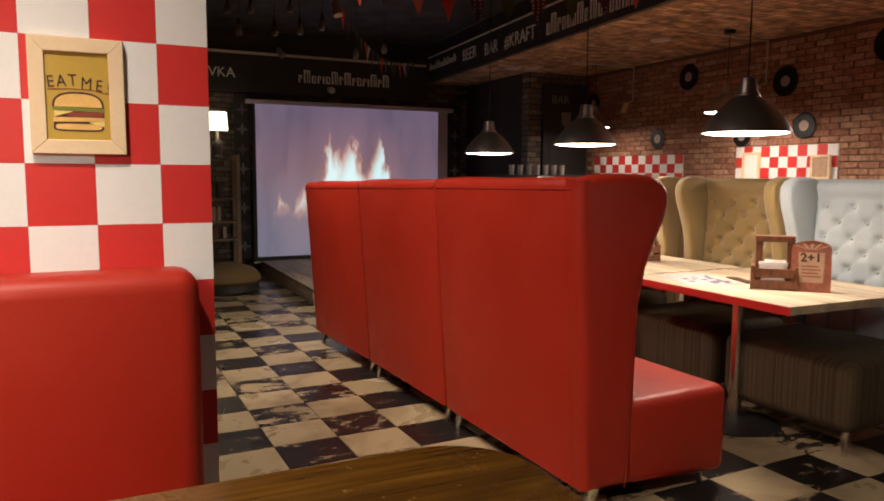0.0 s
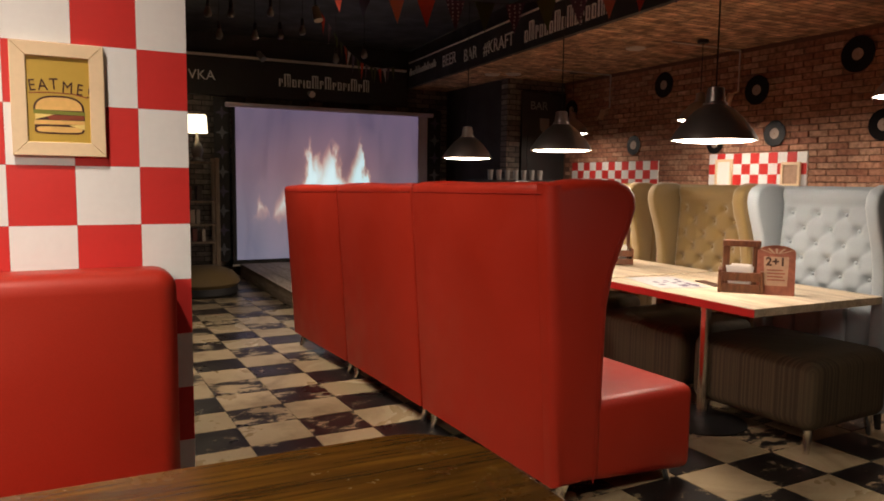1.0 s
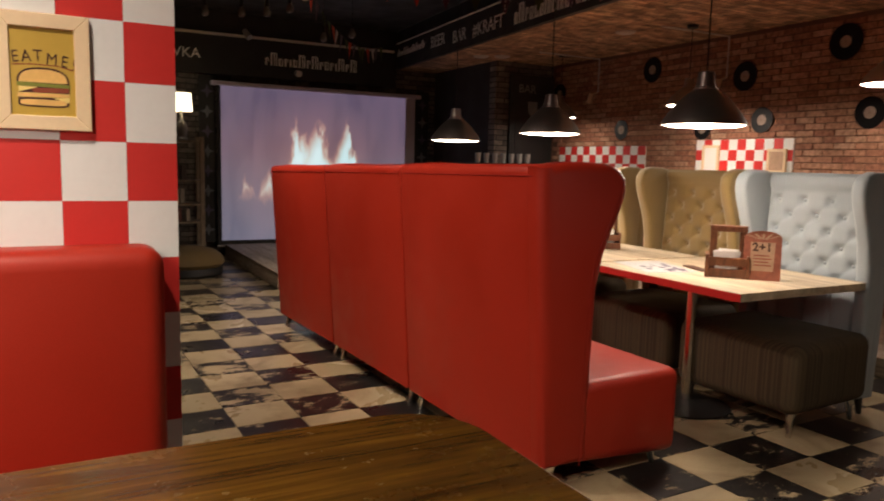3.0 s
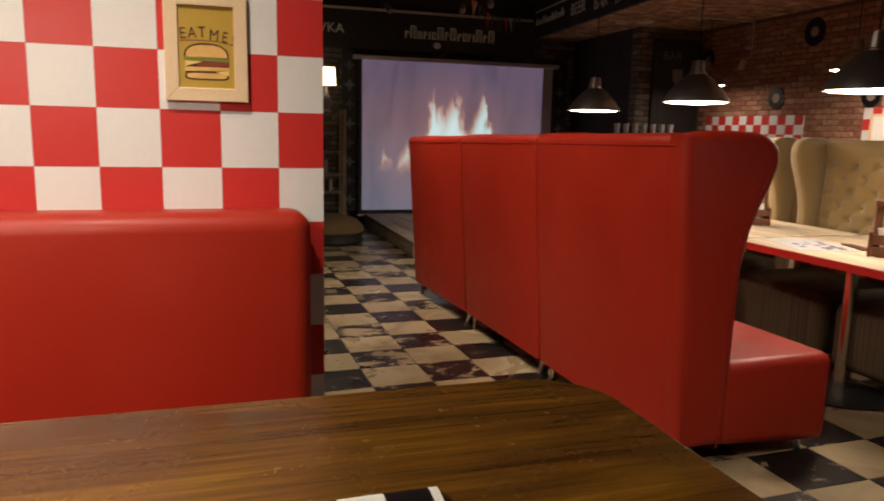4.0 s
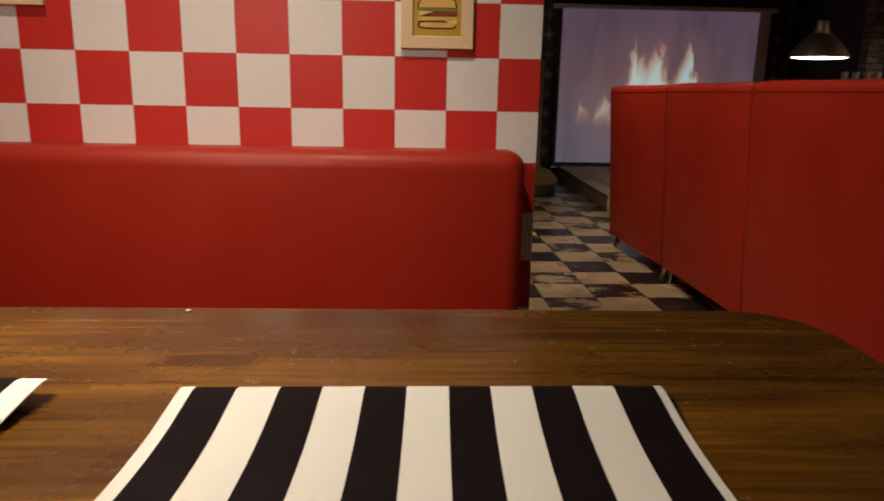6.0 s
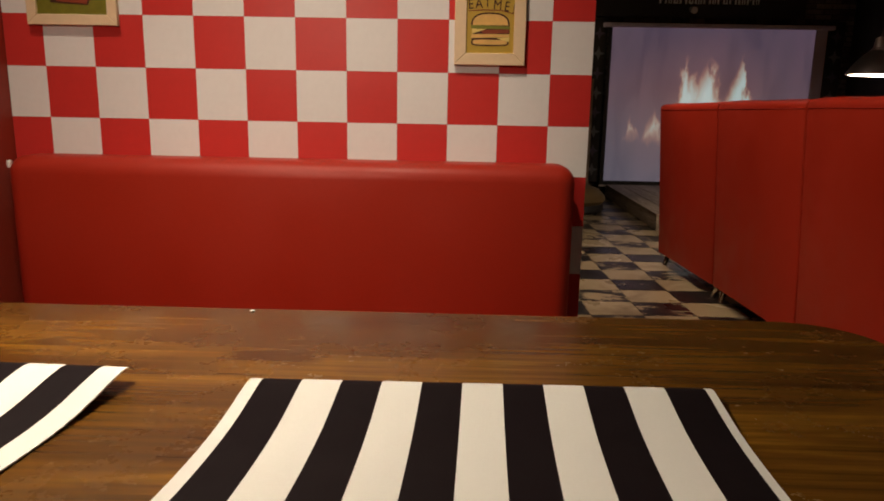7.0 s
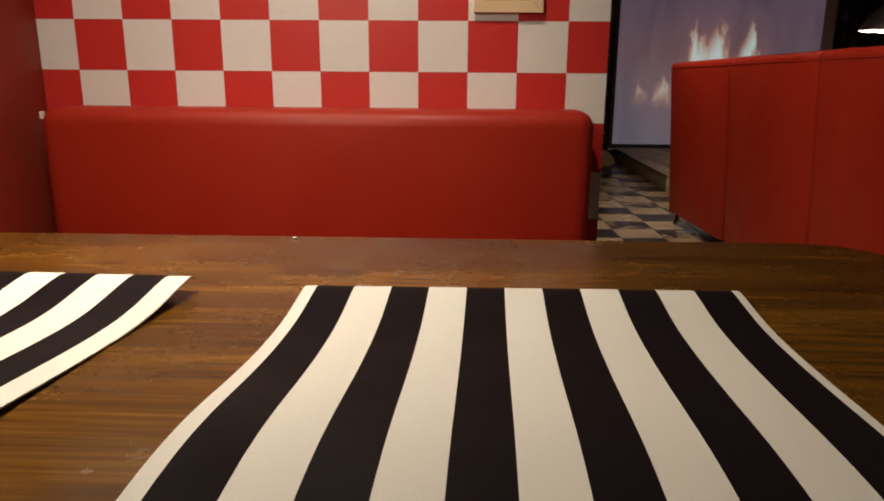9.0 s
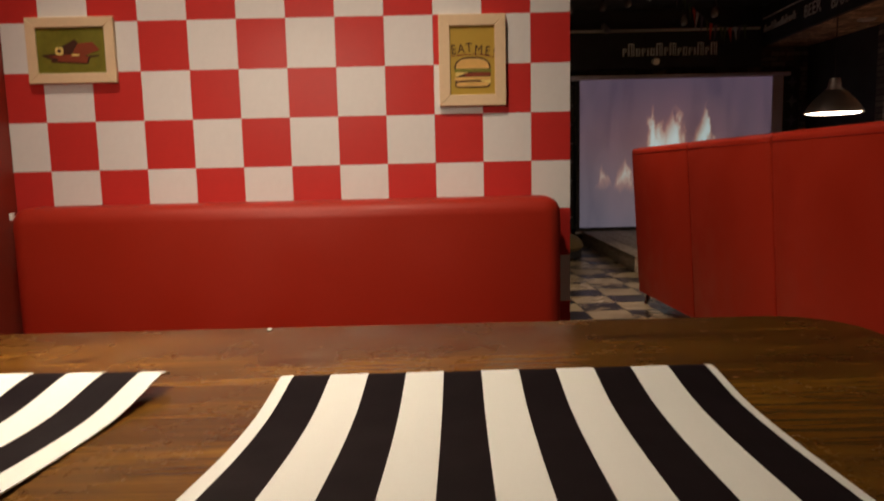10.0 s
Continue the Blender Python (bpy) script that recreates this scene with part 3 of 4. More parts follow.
part("lamp_base", bm, M_BULBG, shelf_lamp, smooth=True)
bm = bmesh.new()
lathe(bm, [(0.118, 0.34), (0.122, 0.34), (0.108, 0.55), (0.104, 0.55), (0.118, 0.34)], 28)
part("shade", bm, M_SHADEGLOW, shelf_lamp, "glowing white shade", smooth=True)

otto = thing("ottoman", "round brown floor cushion on a dark base", "ottoman", pose(1.02, 6.15, 0))
bm = bmesh.new()
lathe(bm, [(0, 0.10), (0.37, 0.10), (0.41, 0.14), (0.40, 0.19), (0.33, 0.26), (0.2, 0.305), (0.0, 0.32)], 32)
part("cushion", bm, M_OTTO, otto, smooth=True)
bm = bmesh.new()
lathe(bm, [(0, 0.0), (0.36, 0.0), (0.39, 0.03), (0.385, 0.10), (0, 0.10)], 32)
part("base", bm, M_RUBBER, otto, smooth=True)

# glasses and the bar door
counter = thing("bar_counter", "dark bar counter with a row of glasses on it", "counter", pose(4.22, 5.32, 0))
part("counter_body", boxed(0.03, 0.03, 0.13, 0.97, 0.55, 1.255), M_DBRICK, counter)
part("counter_foot", boxed(0.03, 0.03, 0.0, 0.175, 0.55, 0.128), M_BLACK, counter)
part("counter_top", boxed(0, 0, 1.257, 1.0, 0.58, 1.30, bevel=0.004), M_BLACK, counter)
M_GLASSY = plain("frosted_glass", (0.34, 0.32, 0.30), 0.2, vary=0.1)
for k in range(7):
    bm = bmesh.new()
    lathe(bm, [(0, 0), (0.028, 0), (0.036, 0.12), (0.033, 0.12), (0.026, 0.008), (0, 0.008)], 16, (4.30 + 0.12 * k, 5.50, 1.301))
    tagged(part("drinking_glass", bm, M_GLASSY, smooth=True), "pale drinking glass on the bar counter", "glass", "glasses on the bar counter")
door = thing("door_1", "black bar door with pale lettering", "door", pose(5.0, 5.95, 0.0), kind="structure")
part("door_leaf", boxed(0, -0.045, 0.0, 0.68, -0.004, 2.45, bevel=0.004), M_BLACK, door)
part("door_panel", boxed(0.08, -0.055, 0.2, 0.60, -0.045, 1.9, bevel=0.004), M_RUBBER, door)
bm = words("BAR", 0.15)
bm.transform(Matrix.Translation((0.12, -0.05, 2.22)))
part("lettering", bm, M_LETTERDIM, door)
bm = bmesh.new()
lathe(bm, [(0, 0), (0.06, 0), (0.012, 0.03), (0.012, 0.16), (0.07, 0.22), (0.075, 0.36), (0.0, 0.30)], 16)
bm.transform(Matrix.Translation((0.34, -0.06, 1.75)) @ Matrix.Diagonal((1, 0.05, 1, 1)))
part("emblem", bm, M_LETTERDIM, door, "grey goblet emblem")

# ---- lettering on the beams ----
TURNB = math.degrees(math.atan(0.0735))


def on_side(bm, y, z, name):
    bm.transform(pose(BEAM(y) - 0.003, y, z, 0, 0, -90 - TURNB + 0.0))
    ob = part(name, bm, M_LETTER, beam_side)
    return ob


on_side(words("BEER", 0.20), 6.24, 2.71, "lettering")
on_side(words("BAR", 0.20), 5.58, 2.68, "lettering")
on_side(words("#KRAFT", 0.20), 5.05, 2.675, "lettering")


def bars(x0, x1, z0, hgt, seed):
    """Plain strokes and small hoops of uneven height in place of a name."""
    bm = bmesh.new()
    r = random.Random(seed)
    x, s = x0, 0.09 * hgt
    k = 0
    while x < x1:
        tall = k % 7 in (1, 6)
        h = hgt * (1.0 if tall else r.choice((0.60, 0.62, 0.66)))
        kind = 3 if tall else r.choice((0, 1, 1, 2, 2))
        w = (s * 1.5, hgt * 0.30, hgt * 0.34, hgt * 0.52)[kind]
        box(bm, x, -0.002, z0, x + s * 1.5, 0.002, z0 + h)
        if kind:
            box(bm, x + w - s, -0.002, z0 + (h * 0.5 if kind == 1 else 0), x + w, 0.002, z0 + h * 0.96)
            box(bm, x + s * 1.5, -0.002, z0 + h - s, x + w - s, 0.002, z0 + h)
        if kind == 2:
            box(bm, x + s * 1.5, -0.002, z0, x + w - s, 0.002, z0 + s)
        if kind == 3:
            box(bm, x + w * 0.5, -0.002, z0, x + w * 0.5 + s, 0.002, z0 + h - s)
        x += w + hgt * 0.13
        k += 1
    return bm


on_side(bars(0.0, 1.40, 0, 0.19, 3), 4.11, 2.655, "name_bars")
on_side(bars(0.0, 1.0, 0, 0.10, 6), 7.45, 2.75, "name_bars")
for x0, x1, seed in ((2.235, 3.44, 4), (-0.4, 0.5, 5)):
    bm = bars(x0, x1, 2.49, 0.165, seed)
    bm.transform(Matrix.Translation((0, 7.497, 0)))
    part("name_bars", bm, M_LETTER, beam_far)
bm = words("VKA", 0.17)
bm.transform(Matrix.Translation((1.10, 7.497, 2.51)))
part("lettering", bm, M_LETTER, beam_far)
rail = thing("spot_rail", "thin white lighting rail under the black ceiling", "rail")
bm = bmesh.new()
box(bm, -1.55, 7.44, 2.80, BEAM(7.4) - 0.05, 7.47, 2.83)
part("rail_far", bm, M_WHITEPIPE, rail)
bm = bmesh.new()
rod(bm, (BEAM(-1) - 0.03, -1, 2.92), (BEAM(7.4) - 0.03, 7.4, 2.92), 0.011, n=8)
part("rail_side", bm, M_WHITEPIPE, rail)


def spot(at, aim, hold, metal=M_STEEL):
    s = thing("spotlight", "small switched-off metal spotlight on a stem", "spotlight", pose(*at), "ceiling spotlights")
    bm = bmesh.new()
    rod(bm, (0, 0, 0), Vector(aim).normalized() * 0.13, 0.032, 0.042, 14)
    part("head", bm, metal, s)
    bm = bmesh.new()
    rod(bm, (0, 0, 0), hold, 0.007, n=8)
    part("stem", bm, M_RUBBER, s)


spot((1.95, 7.40, 2.88), (0.3, -0.5, -0.6), (0, 0.10, 0.0))
spot((2.62, 7.40, 2.41), (0.0, -1, -0.2), (0, 0.10, 0.0))
spot((1.83, 4.5, 2.84), (0.1, -0.3, -0.8), (0, 0, 0.26), M_BRASS)

# ---- seating ----
LEAN_X = -0.075


def legs(parent, pts, material, hgt=0.12, splay=0.03):
    for x, y, sx, sy in pts:
        bm = bmesh.new()
        rod(bm, (x, y, hgt + 0.005), (x + sx * splay, y + sy * splay, 0), 0.025, 0.014, 12)
        part("leg", bm, material, parent, "tapered chrome leg")


def lean(z):
    return LEAN_X * max(0.0, (z - 0.12) / 1.15)


def wing_outline():
    return [(0.05, 0.10), (0.23, 0.10), (0.232, 0.55), (0.24, 0.80), (0.268, 0.93), (0.31, 1.03), (0.35, 1.11), (0.372, 1.18), (0.365, 1.235), (0.33, 1.27),
            (0.27, 1.288), (0.15, 1.292), (0.05, 1.29), (0.0, 1.282), (-0.02, 1.24), (0.02, 0.6)]


def high_sofa(name, label, cover, seat_cover, at, tufted, seat_label, group, WID=1.09, first=False, tall=(1.0, 1.0)):
    """A wing-backed bench: its back along y, its seat towards +x."""
    s = thing(name, label, "sofa", at, group)
    bm = bmesh.new()
    thin = 0.06 if tufted else 0.0
    out = [(thin, 0.10), (0.13, 0.10), (0.13 + lean(0.7), 0.7), (0.125 + lean(1.2), 1.2), (0.115 + lean(1.27), 1.25), (0.09 + lean(1.27), 1.272), (0.05 + thin * 0.6 + lean(1.27), 1.281), (0.02 + thin * 0.9 + lean(1.27), 1.276),
           (0.003 + thin + lean(1.25), 1.262), (thin + lean(1.24), 1.24), (thin + lean(0.9), 0.9), (thin + lean(0.5), 0.5)]
    near = 0.0835 if first else 0.0025
    slab(bm, out, "y", near, WID - 0.0025)
    for yy, off in ((near, 0.0008 if first else 0.012), (WID - 0.0025, 0.012)):
        es = [e for e in bm.edges if all(abs(v.co.y - yy) < 1e-5 for v in e.verts)]
        bmesh.ops.bevel(bm, geom=es, offset=off, segments=2, profile=0.5, affect="EDGES")
    part("backrest", bm, cover, s, smooth=True)
    for y0 in (0.0, WID - 0.085):
        bm = bmesh.new()
        if first and y0 == 0.0:
            slab(bm, [(0.0, 0.10)] + wing_outline()[1:-3] + [(0.0 + lean(1.27), 1.272), (0.003 + lean(1.25), 1.262), (lean(1.24), 1.24), (lean(0.9), 0.9), (lean(0.5), 0.5)], "y", y0, y0 + 0.083)
            for yy, off in ((y0, 0.045), (y0 + 0.083, 0.0008)):
                es = [e for e in bm.edges if all(abs(v.co.y - yy) < 1e-5 for v in e.verts)]
                bmesh.ops.bevel(bm, geom=es, offset=off, segments=6 if off > 0.02 else 1, profile=0.5, affect="EDGES")
        else:
            slab(bm, [((x * 0.84 if x > 0.2 else x + 0.06) if tufted else x, z) for x, z in wing_outline()], "y", y0 + 0.004, y0 + 0.081, 0.022, 4)
        wing = part("wing", bm, cover, s, smooth=True)
        if first and y0 == 0.0:
            bm = bmesh.new()
            line = [(x - 0.052, z) for x, z in wing_outline()[1:8]]
            for (x1, z1), (x2, z2) in zip(line, line[1:]):
                rod(bm, (x1, 0.0015, z1), (x2, 0.0015, z2), 0.0026, n=6)
            part("seam", bm, M_PIPE, wing)
    if not tufted:
        bm = boxed(0.12, 0.005, 0.10, 0.735, WID - 0.005, 0.43, bevel=0.045, seg=4)
        for v in bm.verts:
            if v.co.z < 0.28:
                v.co.z -= 0.045 * (v.co.x - 0.12) / 0.6
        part("seat", bm, seat_cover, s, seat_label, smooth=True)
        bm = bmesh.new()
        rod(bm, (lean(1.24) + 0.0005, 0.05 if first else 0.02, 1.235), (lean(1.24) + 0.0005, WID - 0.02, 1.235), 0.0032, n=8)
        part("piping", bm, M_PIPE, s)
        legs(s, [(0.07, 0.05, -1, 0.2), (0.07, WID - 0.05, -1, -0.2), (0.62, 0.08, 1, -0.6), (0.62, WID - 0.08, 1, 0.6)], M_CHROME, 0.10)
        for ob in list(s.children) + [c for o in s.children for c in o.children]:
            for v in ob.data.vertices:
                if v.co.z > 0.2:
                    v.co.z = 0.2 + (v.co.z - 0.2) * (tall[0] + (tall[1] - tall[0]) * v.co.y / WID)
        return s
    # buttoned front
    ny, nz, y0, y1, z0, z1 = 60, 80, 0.085, WID - 0.085, 0.30, 1.262
    buttons = []
    for r in range(6):
        z = 0.70 + r * 0.085
        for c in range(-3, 4):
            y = WID / 2 + (c + (0.5 if r % 2 else 0)) * 0.16
            if y0 + 0.06 < y < y1 - 0.06:
                buttons.append((y, z))
    bm = bmesh.new()
    grid = []
    for j in range(nz + 1):
        z = z0 + (z1 - z0) * j / nz
        line = []
        for i in range(ny + 1):
            y = y0 + (y1 - y0) * i / ny
            d = 0.165 + lean(z)
            if z > 0.64 and z < 1.18:
                a, b = (y - WID / 2) / 0.16, (z - 0.70) / 0.17
                p, q = a + b, a - b
                crease = max(0, 1 - abs(p - round(p)) / 0.09) + max(0, 1 - abs(q - round(q)) / 0.09)
                near = min(math.hypot(y - by, z - bz) for by, bz in buttons)
                edge = min(1, (z - 0.64) / 0.05, (1.18 - z) / 0.05)
                d -= edge * (0.006 * min(1, crease) + 0.030 * math.exp(-(near / 0.026) ** 2))
            elif z <= 0.64:
                a = (y - WID / 2) / 0.15
                d -= 0.014 * max(0, 1 - abs(a - round(a)) / 0.10)
            else:
                d += 0.022 * math.sin(math.pi * (z - 1.18) / (z1 - 1.18 + 0.03))
            e = min(y - y0, y1 - y)
            if e < 0.04:
                d -= 0.03 * (1 - e / 0.04) ** 2
            line.append(bm.verts.new((d, y, z)))
        grid.append(line)
    for j in range(nz):
        for i in range(ny):
            bm.faces.new((grid[j][i], grid[j][i + 1], grid[j + 1][i + 1], grid[j + 1][i]))
    ft = part("buttoned_panel", bm, cover, s, "deep-buttoned upholstery", smooth=True)
    for by, bz in buttons:
        bm = bmesh.new()
        bmesh.ops.create_uvsphere(bm, u_segments=10, v_segments=6, radius=0.011, matrix=Matrix.Translation((0.137 + lean(bz), by, bz)) @ Matrix.Diagonal((0.6, 1, 1, 1)))
        part("button", bm, cover, ft, smooth=True)
    legs(s, [(0.10, 0.06, -0.3, -0.3), (0.10, WID - 0.06, -0.3, 0.3)], M_RUBBER)
    part("seat", boxed(0.17, 0.085, 0.11, 0.815, WID + 0.035, 0.465, bevel=0.06, seg=4), seat_cover, s, seat_label, smooth=True)
    legs(s, [(0.24, 0.16, -0.3, -0.5), (0.24, WID - 0.03, -0.3, 0.5), (0.75, 0.16, 0.6, -0.3), (0.75, WID - 0.02, 0.6, 0.3)], M_CHROME)
    return s


RED_LABEL = "high wing-backed bench in smooth red leather on chrome legs"
for x, y, turn, wid, tall in ((1.460, 0.128, 1.7, 1.157, (1.009, 0.994)), (1.4255, 1.288, 2.4, 1.055, (0.993, 0.977)), (1.381, 2.346, 3.7, 1.045, (0.976, 0.956))):
    high_sofa("high_back_sofa", RED_LABEL, M_RED, M_RED, pose(x, y, 0, 0, 0, turn), False, "", "red high-backed benches", wid, first=y < 0.5, tall=tall)
for k, (cover, label) in enumerate(((M_BLUE, "grey-blue deep-buttoned wing chair with a striped seat"), (M_OLIVE, "olive velvet deep-buttoned wing chair with a striped seat"),
                                    (M_OLIVE, "olive velvet deep-buttoned wing chair with a striped seat"), (M_GREYV, "dark grey deep-buttoned wing chair with a striped seat"))):
    high_sofa("wing_chair", label, cover, M_STRIPE, pose(3.66, 0.12 + (k + 1) * 0.80 + (0.03, 0.06, 0.24, 0.28)[k], 0, 0, 0, 183), True, "brown striped seat", "buttoned wing chairs", 0.775)


def cafe_table(y0, top_z):
    t = thing("cafe_table", "pale wooden table on a chrome pole with a black foot", "table", pose(2.545, y0, 0), "pale tables between the benches")
    part("tabletop", boxed(0, 0, top_z - 0.04, 0.93, 1.06, top_z, bevel=0.004), M_PALE, t)
    bm = bmesh.new()
    box(bm, -0.003, 0.0, top_z - 0.04, -0.0004, 1.06, top_z - 0.003)
    part("edge_band", bm, M_CHR, t, "red edge band")
    bm = bmesh.new()
    rod(bm, (0.29, 0.545, 0.02), (0.29, 0.545, top_z - 0.04), 0.028, n=20)
    part("pole", bm, M_CHROME, t, smooth=True)
    bm = bmesh.new()
    lathe(bm, [(0, 0), (0.23, 0), (0.235, 0.008), (0.05, 0.035), (0, 0.035)], 28, (0.29, 0.545, 0))
    part("foot", bm, M_RUBBER, t, smooth=True)
    part("mount", boxed(0.09, 0.345, top_z - 0.055, 0.53, 0.745, top_z - 0.04), M_RUBBER, t)


for k in range(3):
    cafe_table(0.165 + k * 1.10, 0.73)


def caddy(at):
    c = thing("napkin_caddy", "dark wooden napkin caddy with a handle and white napkins", "napkin holder", at, "napkin caddies")
    for x in (-0.075, 0.065):
        part("side_board", boxed(x, -0.06, 0, x + 0.012, 0.06, 0.11, bevel=0.002), M_CADDY, c)
    for y in (-0.06, 0.05):
        for z in (0.0, 0.055):
            part("slat", boxed(-0.063, y, z + 0.003, 0.065, y + 0.01, z + 0.045, bevel=0.002), M_CADDY, c)
    part("bottom_board", boxed(-0.063, -0.05, 0.002, 0.065, 0.05, 0.012), M_CADDY, c)
    for x in (-0.062, 0.040):
        part("handle_post", boxed(x, -0.012, 0.012, x + 0.024, 0.012, 0.22, bevel=0.002), M_CADDY, c)
    part("handle_bar", boxed(-0.064, -0.016, 0.22, 0.066, 0.016, 0.25, bevel=0.003), M_CADDY, c)
    random.seed(3)
    for k in range(7):
        bm = boxed(-0.036, -0.0012, 0.0, 0.034, 0.0012, 0.115 + 0.012 * random.random(), bevel=0.0005, seg=1)
        bm.transform(pose(0.0, -0.040 + 0.0055 * k, 0.012, random.uniform(-6, 3), random.uniform(-8, 8), 0))
        part("napkin", bm, M_PAPER, c)


caddy(pose(2.925, 0.58, 0.73, 0, 0, -48) @ Matrix.Diagonal((1.42, 1.3, 1.07, 1)))
caddy(pose(3.15, 1.78, 0.73, 0, 0, -24))
menu = thing("menu_stand", "folded cardboard table menu with a drinks offer", "menu", pose(2.985, 0.41, 0.73, 0, 0, -46) @ Matrix.Scale(1.18, 4))
arc = [(-0.075, 0.0), (0.075, 0.0), (0.075, 0.185)] + [(0.075 * math.cos(a), 0.185 + 0.03 * math.sin(a)) for a in [math.pi * k / 10 for k in range(1, 10)]] + [(-0.075, 0.185)]
for tilt, y, name in ((-8, 0.0, "front_card"), (8, 0.055, "rear_card")):
    bm = bmesh.new()
    slab(bm, arc, "y", -0.0008, 0.0008)
    bm.transform(pose(0, y, 0, tilt, 0, 0))
    card = part(name, bm, M_CARD, menu, "rust-red printed card")
    if y == 0.0:
        bm = bmesh.new()
        slab(bm, [(-0.045, 0.04), (0.045, 0.04), (0.05, 0.165), (-0.05, 0.165)], "y", -0.0014, -0.0010)
        bm.transform(pose(0, 0, 0, tilt, 0, 0))
        part("print_field", bm, M_CARDL, card)
        bm = words("2+1", 0.05, 0.0003, 0.0015)
        bm.transform(pose(0, 0, 0, tilt, 0, 0) @ pose(-0.042, -0.0018, 0.127))
        part("offer", bm, M_INK, card)
        for r in range(4):
            bm = boxed(-0.035, -0.0018, 0.062 + r * 0.014, 0.035 - 0.008 * (r % 2), -0.0014, 0.068 + r * 0.014)
            bm.transform(pose(0, 0, 0, tilt, 0, 0))
            part("text_bar", bm, M_CARD, card)
        for k in range(5):
            a = math.pi * (0.15 + 0.175 * k)
            bm = bmesh.new()
            slab(bm, [(0.015 * math.cos(a) - 0.004, 0.178), (0.015 * math.cos(a) + 0.004, 0.178), (0.07 * math.cos(a) + 0.006, 0.183 + 0.026 * math.sin(a)), (0.07 * math.cos(a) - 0.006, 0.183 + 0.026 * math.sin(a))], "y", -0.0018, -0.0012)
            bm.transform(pose(0, 0, 0, tilt, 0, 0))
            part("ray", bm, M_CARDL, card)
leaflet = tagged(part("leaflet", boxed(-0.21, -0.15, 0, 0.21, 0.15, 0.0012), M_LEAF), "printed paper leaflet lying on the pale table", "leaflet")
leaflet.matrix_basis = pose(2.80, 0.97, 0.731, 0, 0, 74)
bm = bmesh.new()
random.seed(9)
for k in range(14):
    x, y = random.uniform(-0.18, 0.10), random.uniform(-0.13, 0.10)
    box(bm, x, y, 0.0014, x + random.uniform(0.03, 0.08), y + random.uniform(0.01, 0.035), 0.0018)
part("print_bars", bm, M_FBLUE, leaflet)
knife = tagged(part("menu_folder", boxed(-0.11, -0.03, 0, 0.11, 0.03, 0.006, bevel=0.002), M_INK), "thin dark folder lying on the pale table", "folder")
knife.matrix_basis = pose(2.98, 0.83, 0.731, 0, 0, 70)

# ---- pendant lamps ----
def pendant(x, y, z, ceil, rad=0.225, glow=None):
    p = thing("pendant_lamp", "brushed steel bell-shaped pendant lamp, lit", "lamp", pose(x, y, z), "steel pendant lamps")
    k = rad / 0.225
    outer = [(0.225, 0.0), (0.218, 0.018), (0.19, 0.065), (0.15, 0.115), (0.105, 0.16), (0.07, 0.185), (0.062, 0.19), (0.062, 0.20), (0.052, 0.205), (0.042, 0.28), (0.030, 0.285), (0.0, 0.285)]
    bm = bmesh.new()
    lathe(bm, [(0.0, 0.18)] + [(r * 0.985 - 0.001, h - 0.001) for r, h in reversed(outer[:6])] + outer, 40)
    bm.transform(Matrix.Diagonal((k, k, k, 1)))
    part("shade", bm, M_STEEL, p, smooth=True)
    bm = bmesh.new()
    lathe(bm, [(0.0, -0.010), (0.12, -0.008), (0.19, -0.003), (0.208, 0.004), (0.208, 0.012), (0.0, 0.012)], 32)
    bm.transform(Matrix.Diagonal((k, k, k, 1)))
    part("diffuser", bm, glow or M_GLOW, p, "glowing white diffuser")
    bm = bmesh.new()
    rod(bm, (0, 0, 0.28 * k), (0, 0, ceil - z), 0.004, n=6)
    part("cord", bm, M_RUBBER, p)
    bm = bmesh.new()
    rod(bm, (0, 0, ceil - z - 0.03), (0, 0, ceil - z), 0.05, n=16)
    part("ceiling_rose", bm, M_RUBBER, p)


pendant(2.785, 0.67, 1.508, 3.1, 0.215)
pendant(3.03, 2.33, 1.516, 3.1)
pendant(3.005, 3.72, 1.488, 3.1)
# Unseen dim pendant, added to light the red bench's near end and floor.
pendant(2.20, -1.22, 1.505, 3.1, glow=M_GLOWD)
for x, y, z in ((4.93, 1.00, 1.90), (5.02, 2.92, 1.87), (5.16, 5.05, 1.86)):
    pendant(x, y, z, 2.6, 0.20, M_GLOWB if y < 4 else M_GLOWD)
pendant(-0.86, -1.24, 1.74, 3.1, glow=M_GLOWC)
# Fixtures and lamps added out of view to brighten sofas, floor and wall.
for (x, y, top), aim, watts, beam in ADDED_SPOTS:
    sp = thing("ceiling_spot", "added round ceiling spotlight, out of view, lit", "spotlight", pose(x, y, top), "ceiling spotlights in the ceiling")
    bm = bmesh.new()
    lathe(bm, [(0.0, -0.005), (0.085, -0.005), (0.085, -0.03), (0.095, -0.03), (0.095, 0.0), (0.0, 0.0)], 24)
    part("housing", bm, M_RUBBER, sp, smooth=True)
    li = bpy.data.lights.new("spot_light", "AREA")
    li.shape, li.size, li.energy, li.color, li.spread = "DISK", 0.13, watts, LAMP_WARM, radians(beam)
    lo = new("spot_light", li)
    lo.matrix_basis = look((0, 0, -0.11), (aim[0] - x, aim[1] - y, aim[2] - top))
    lo.parent = sp

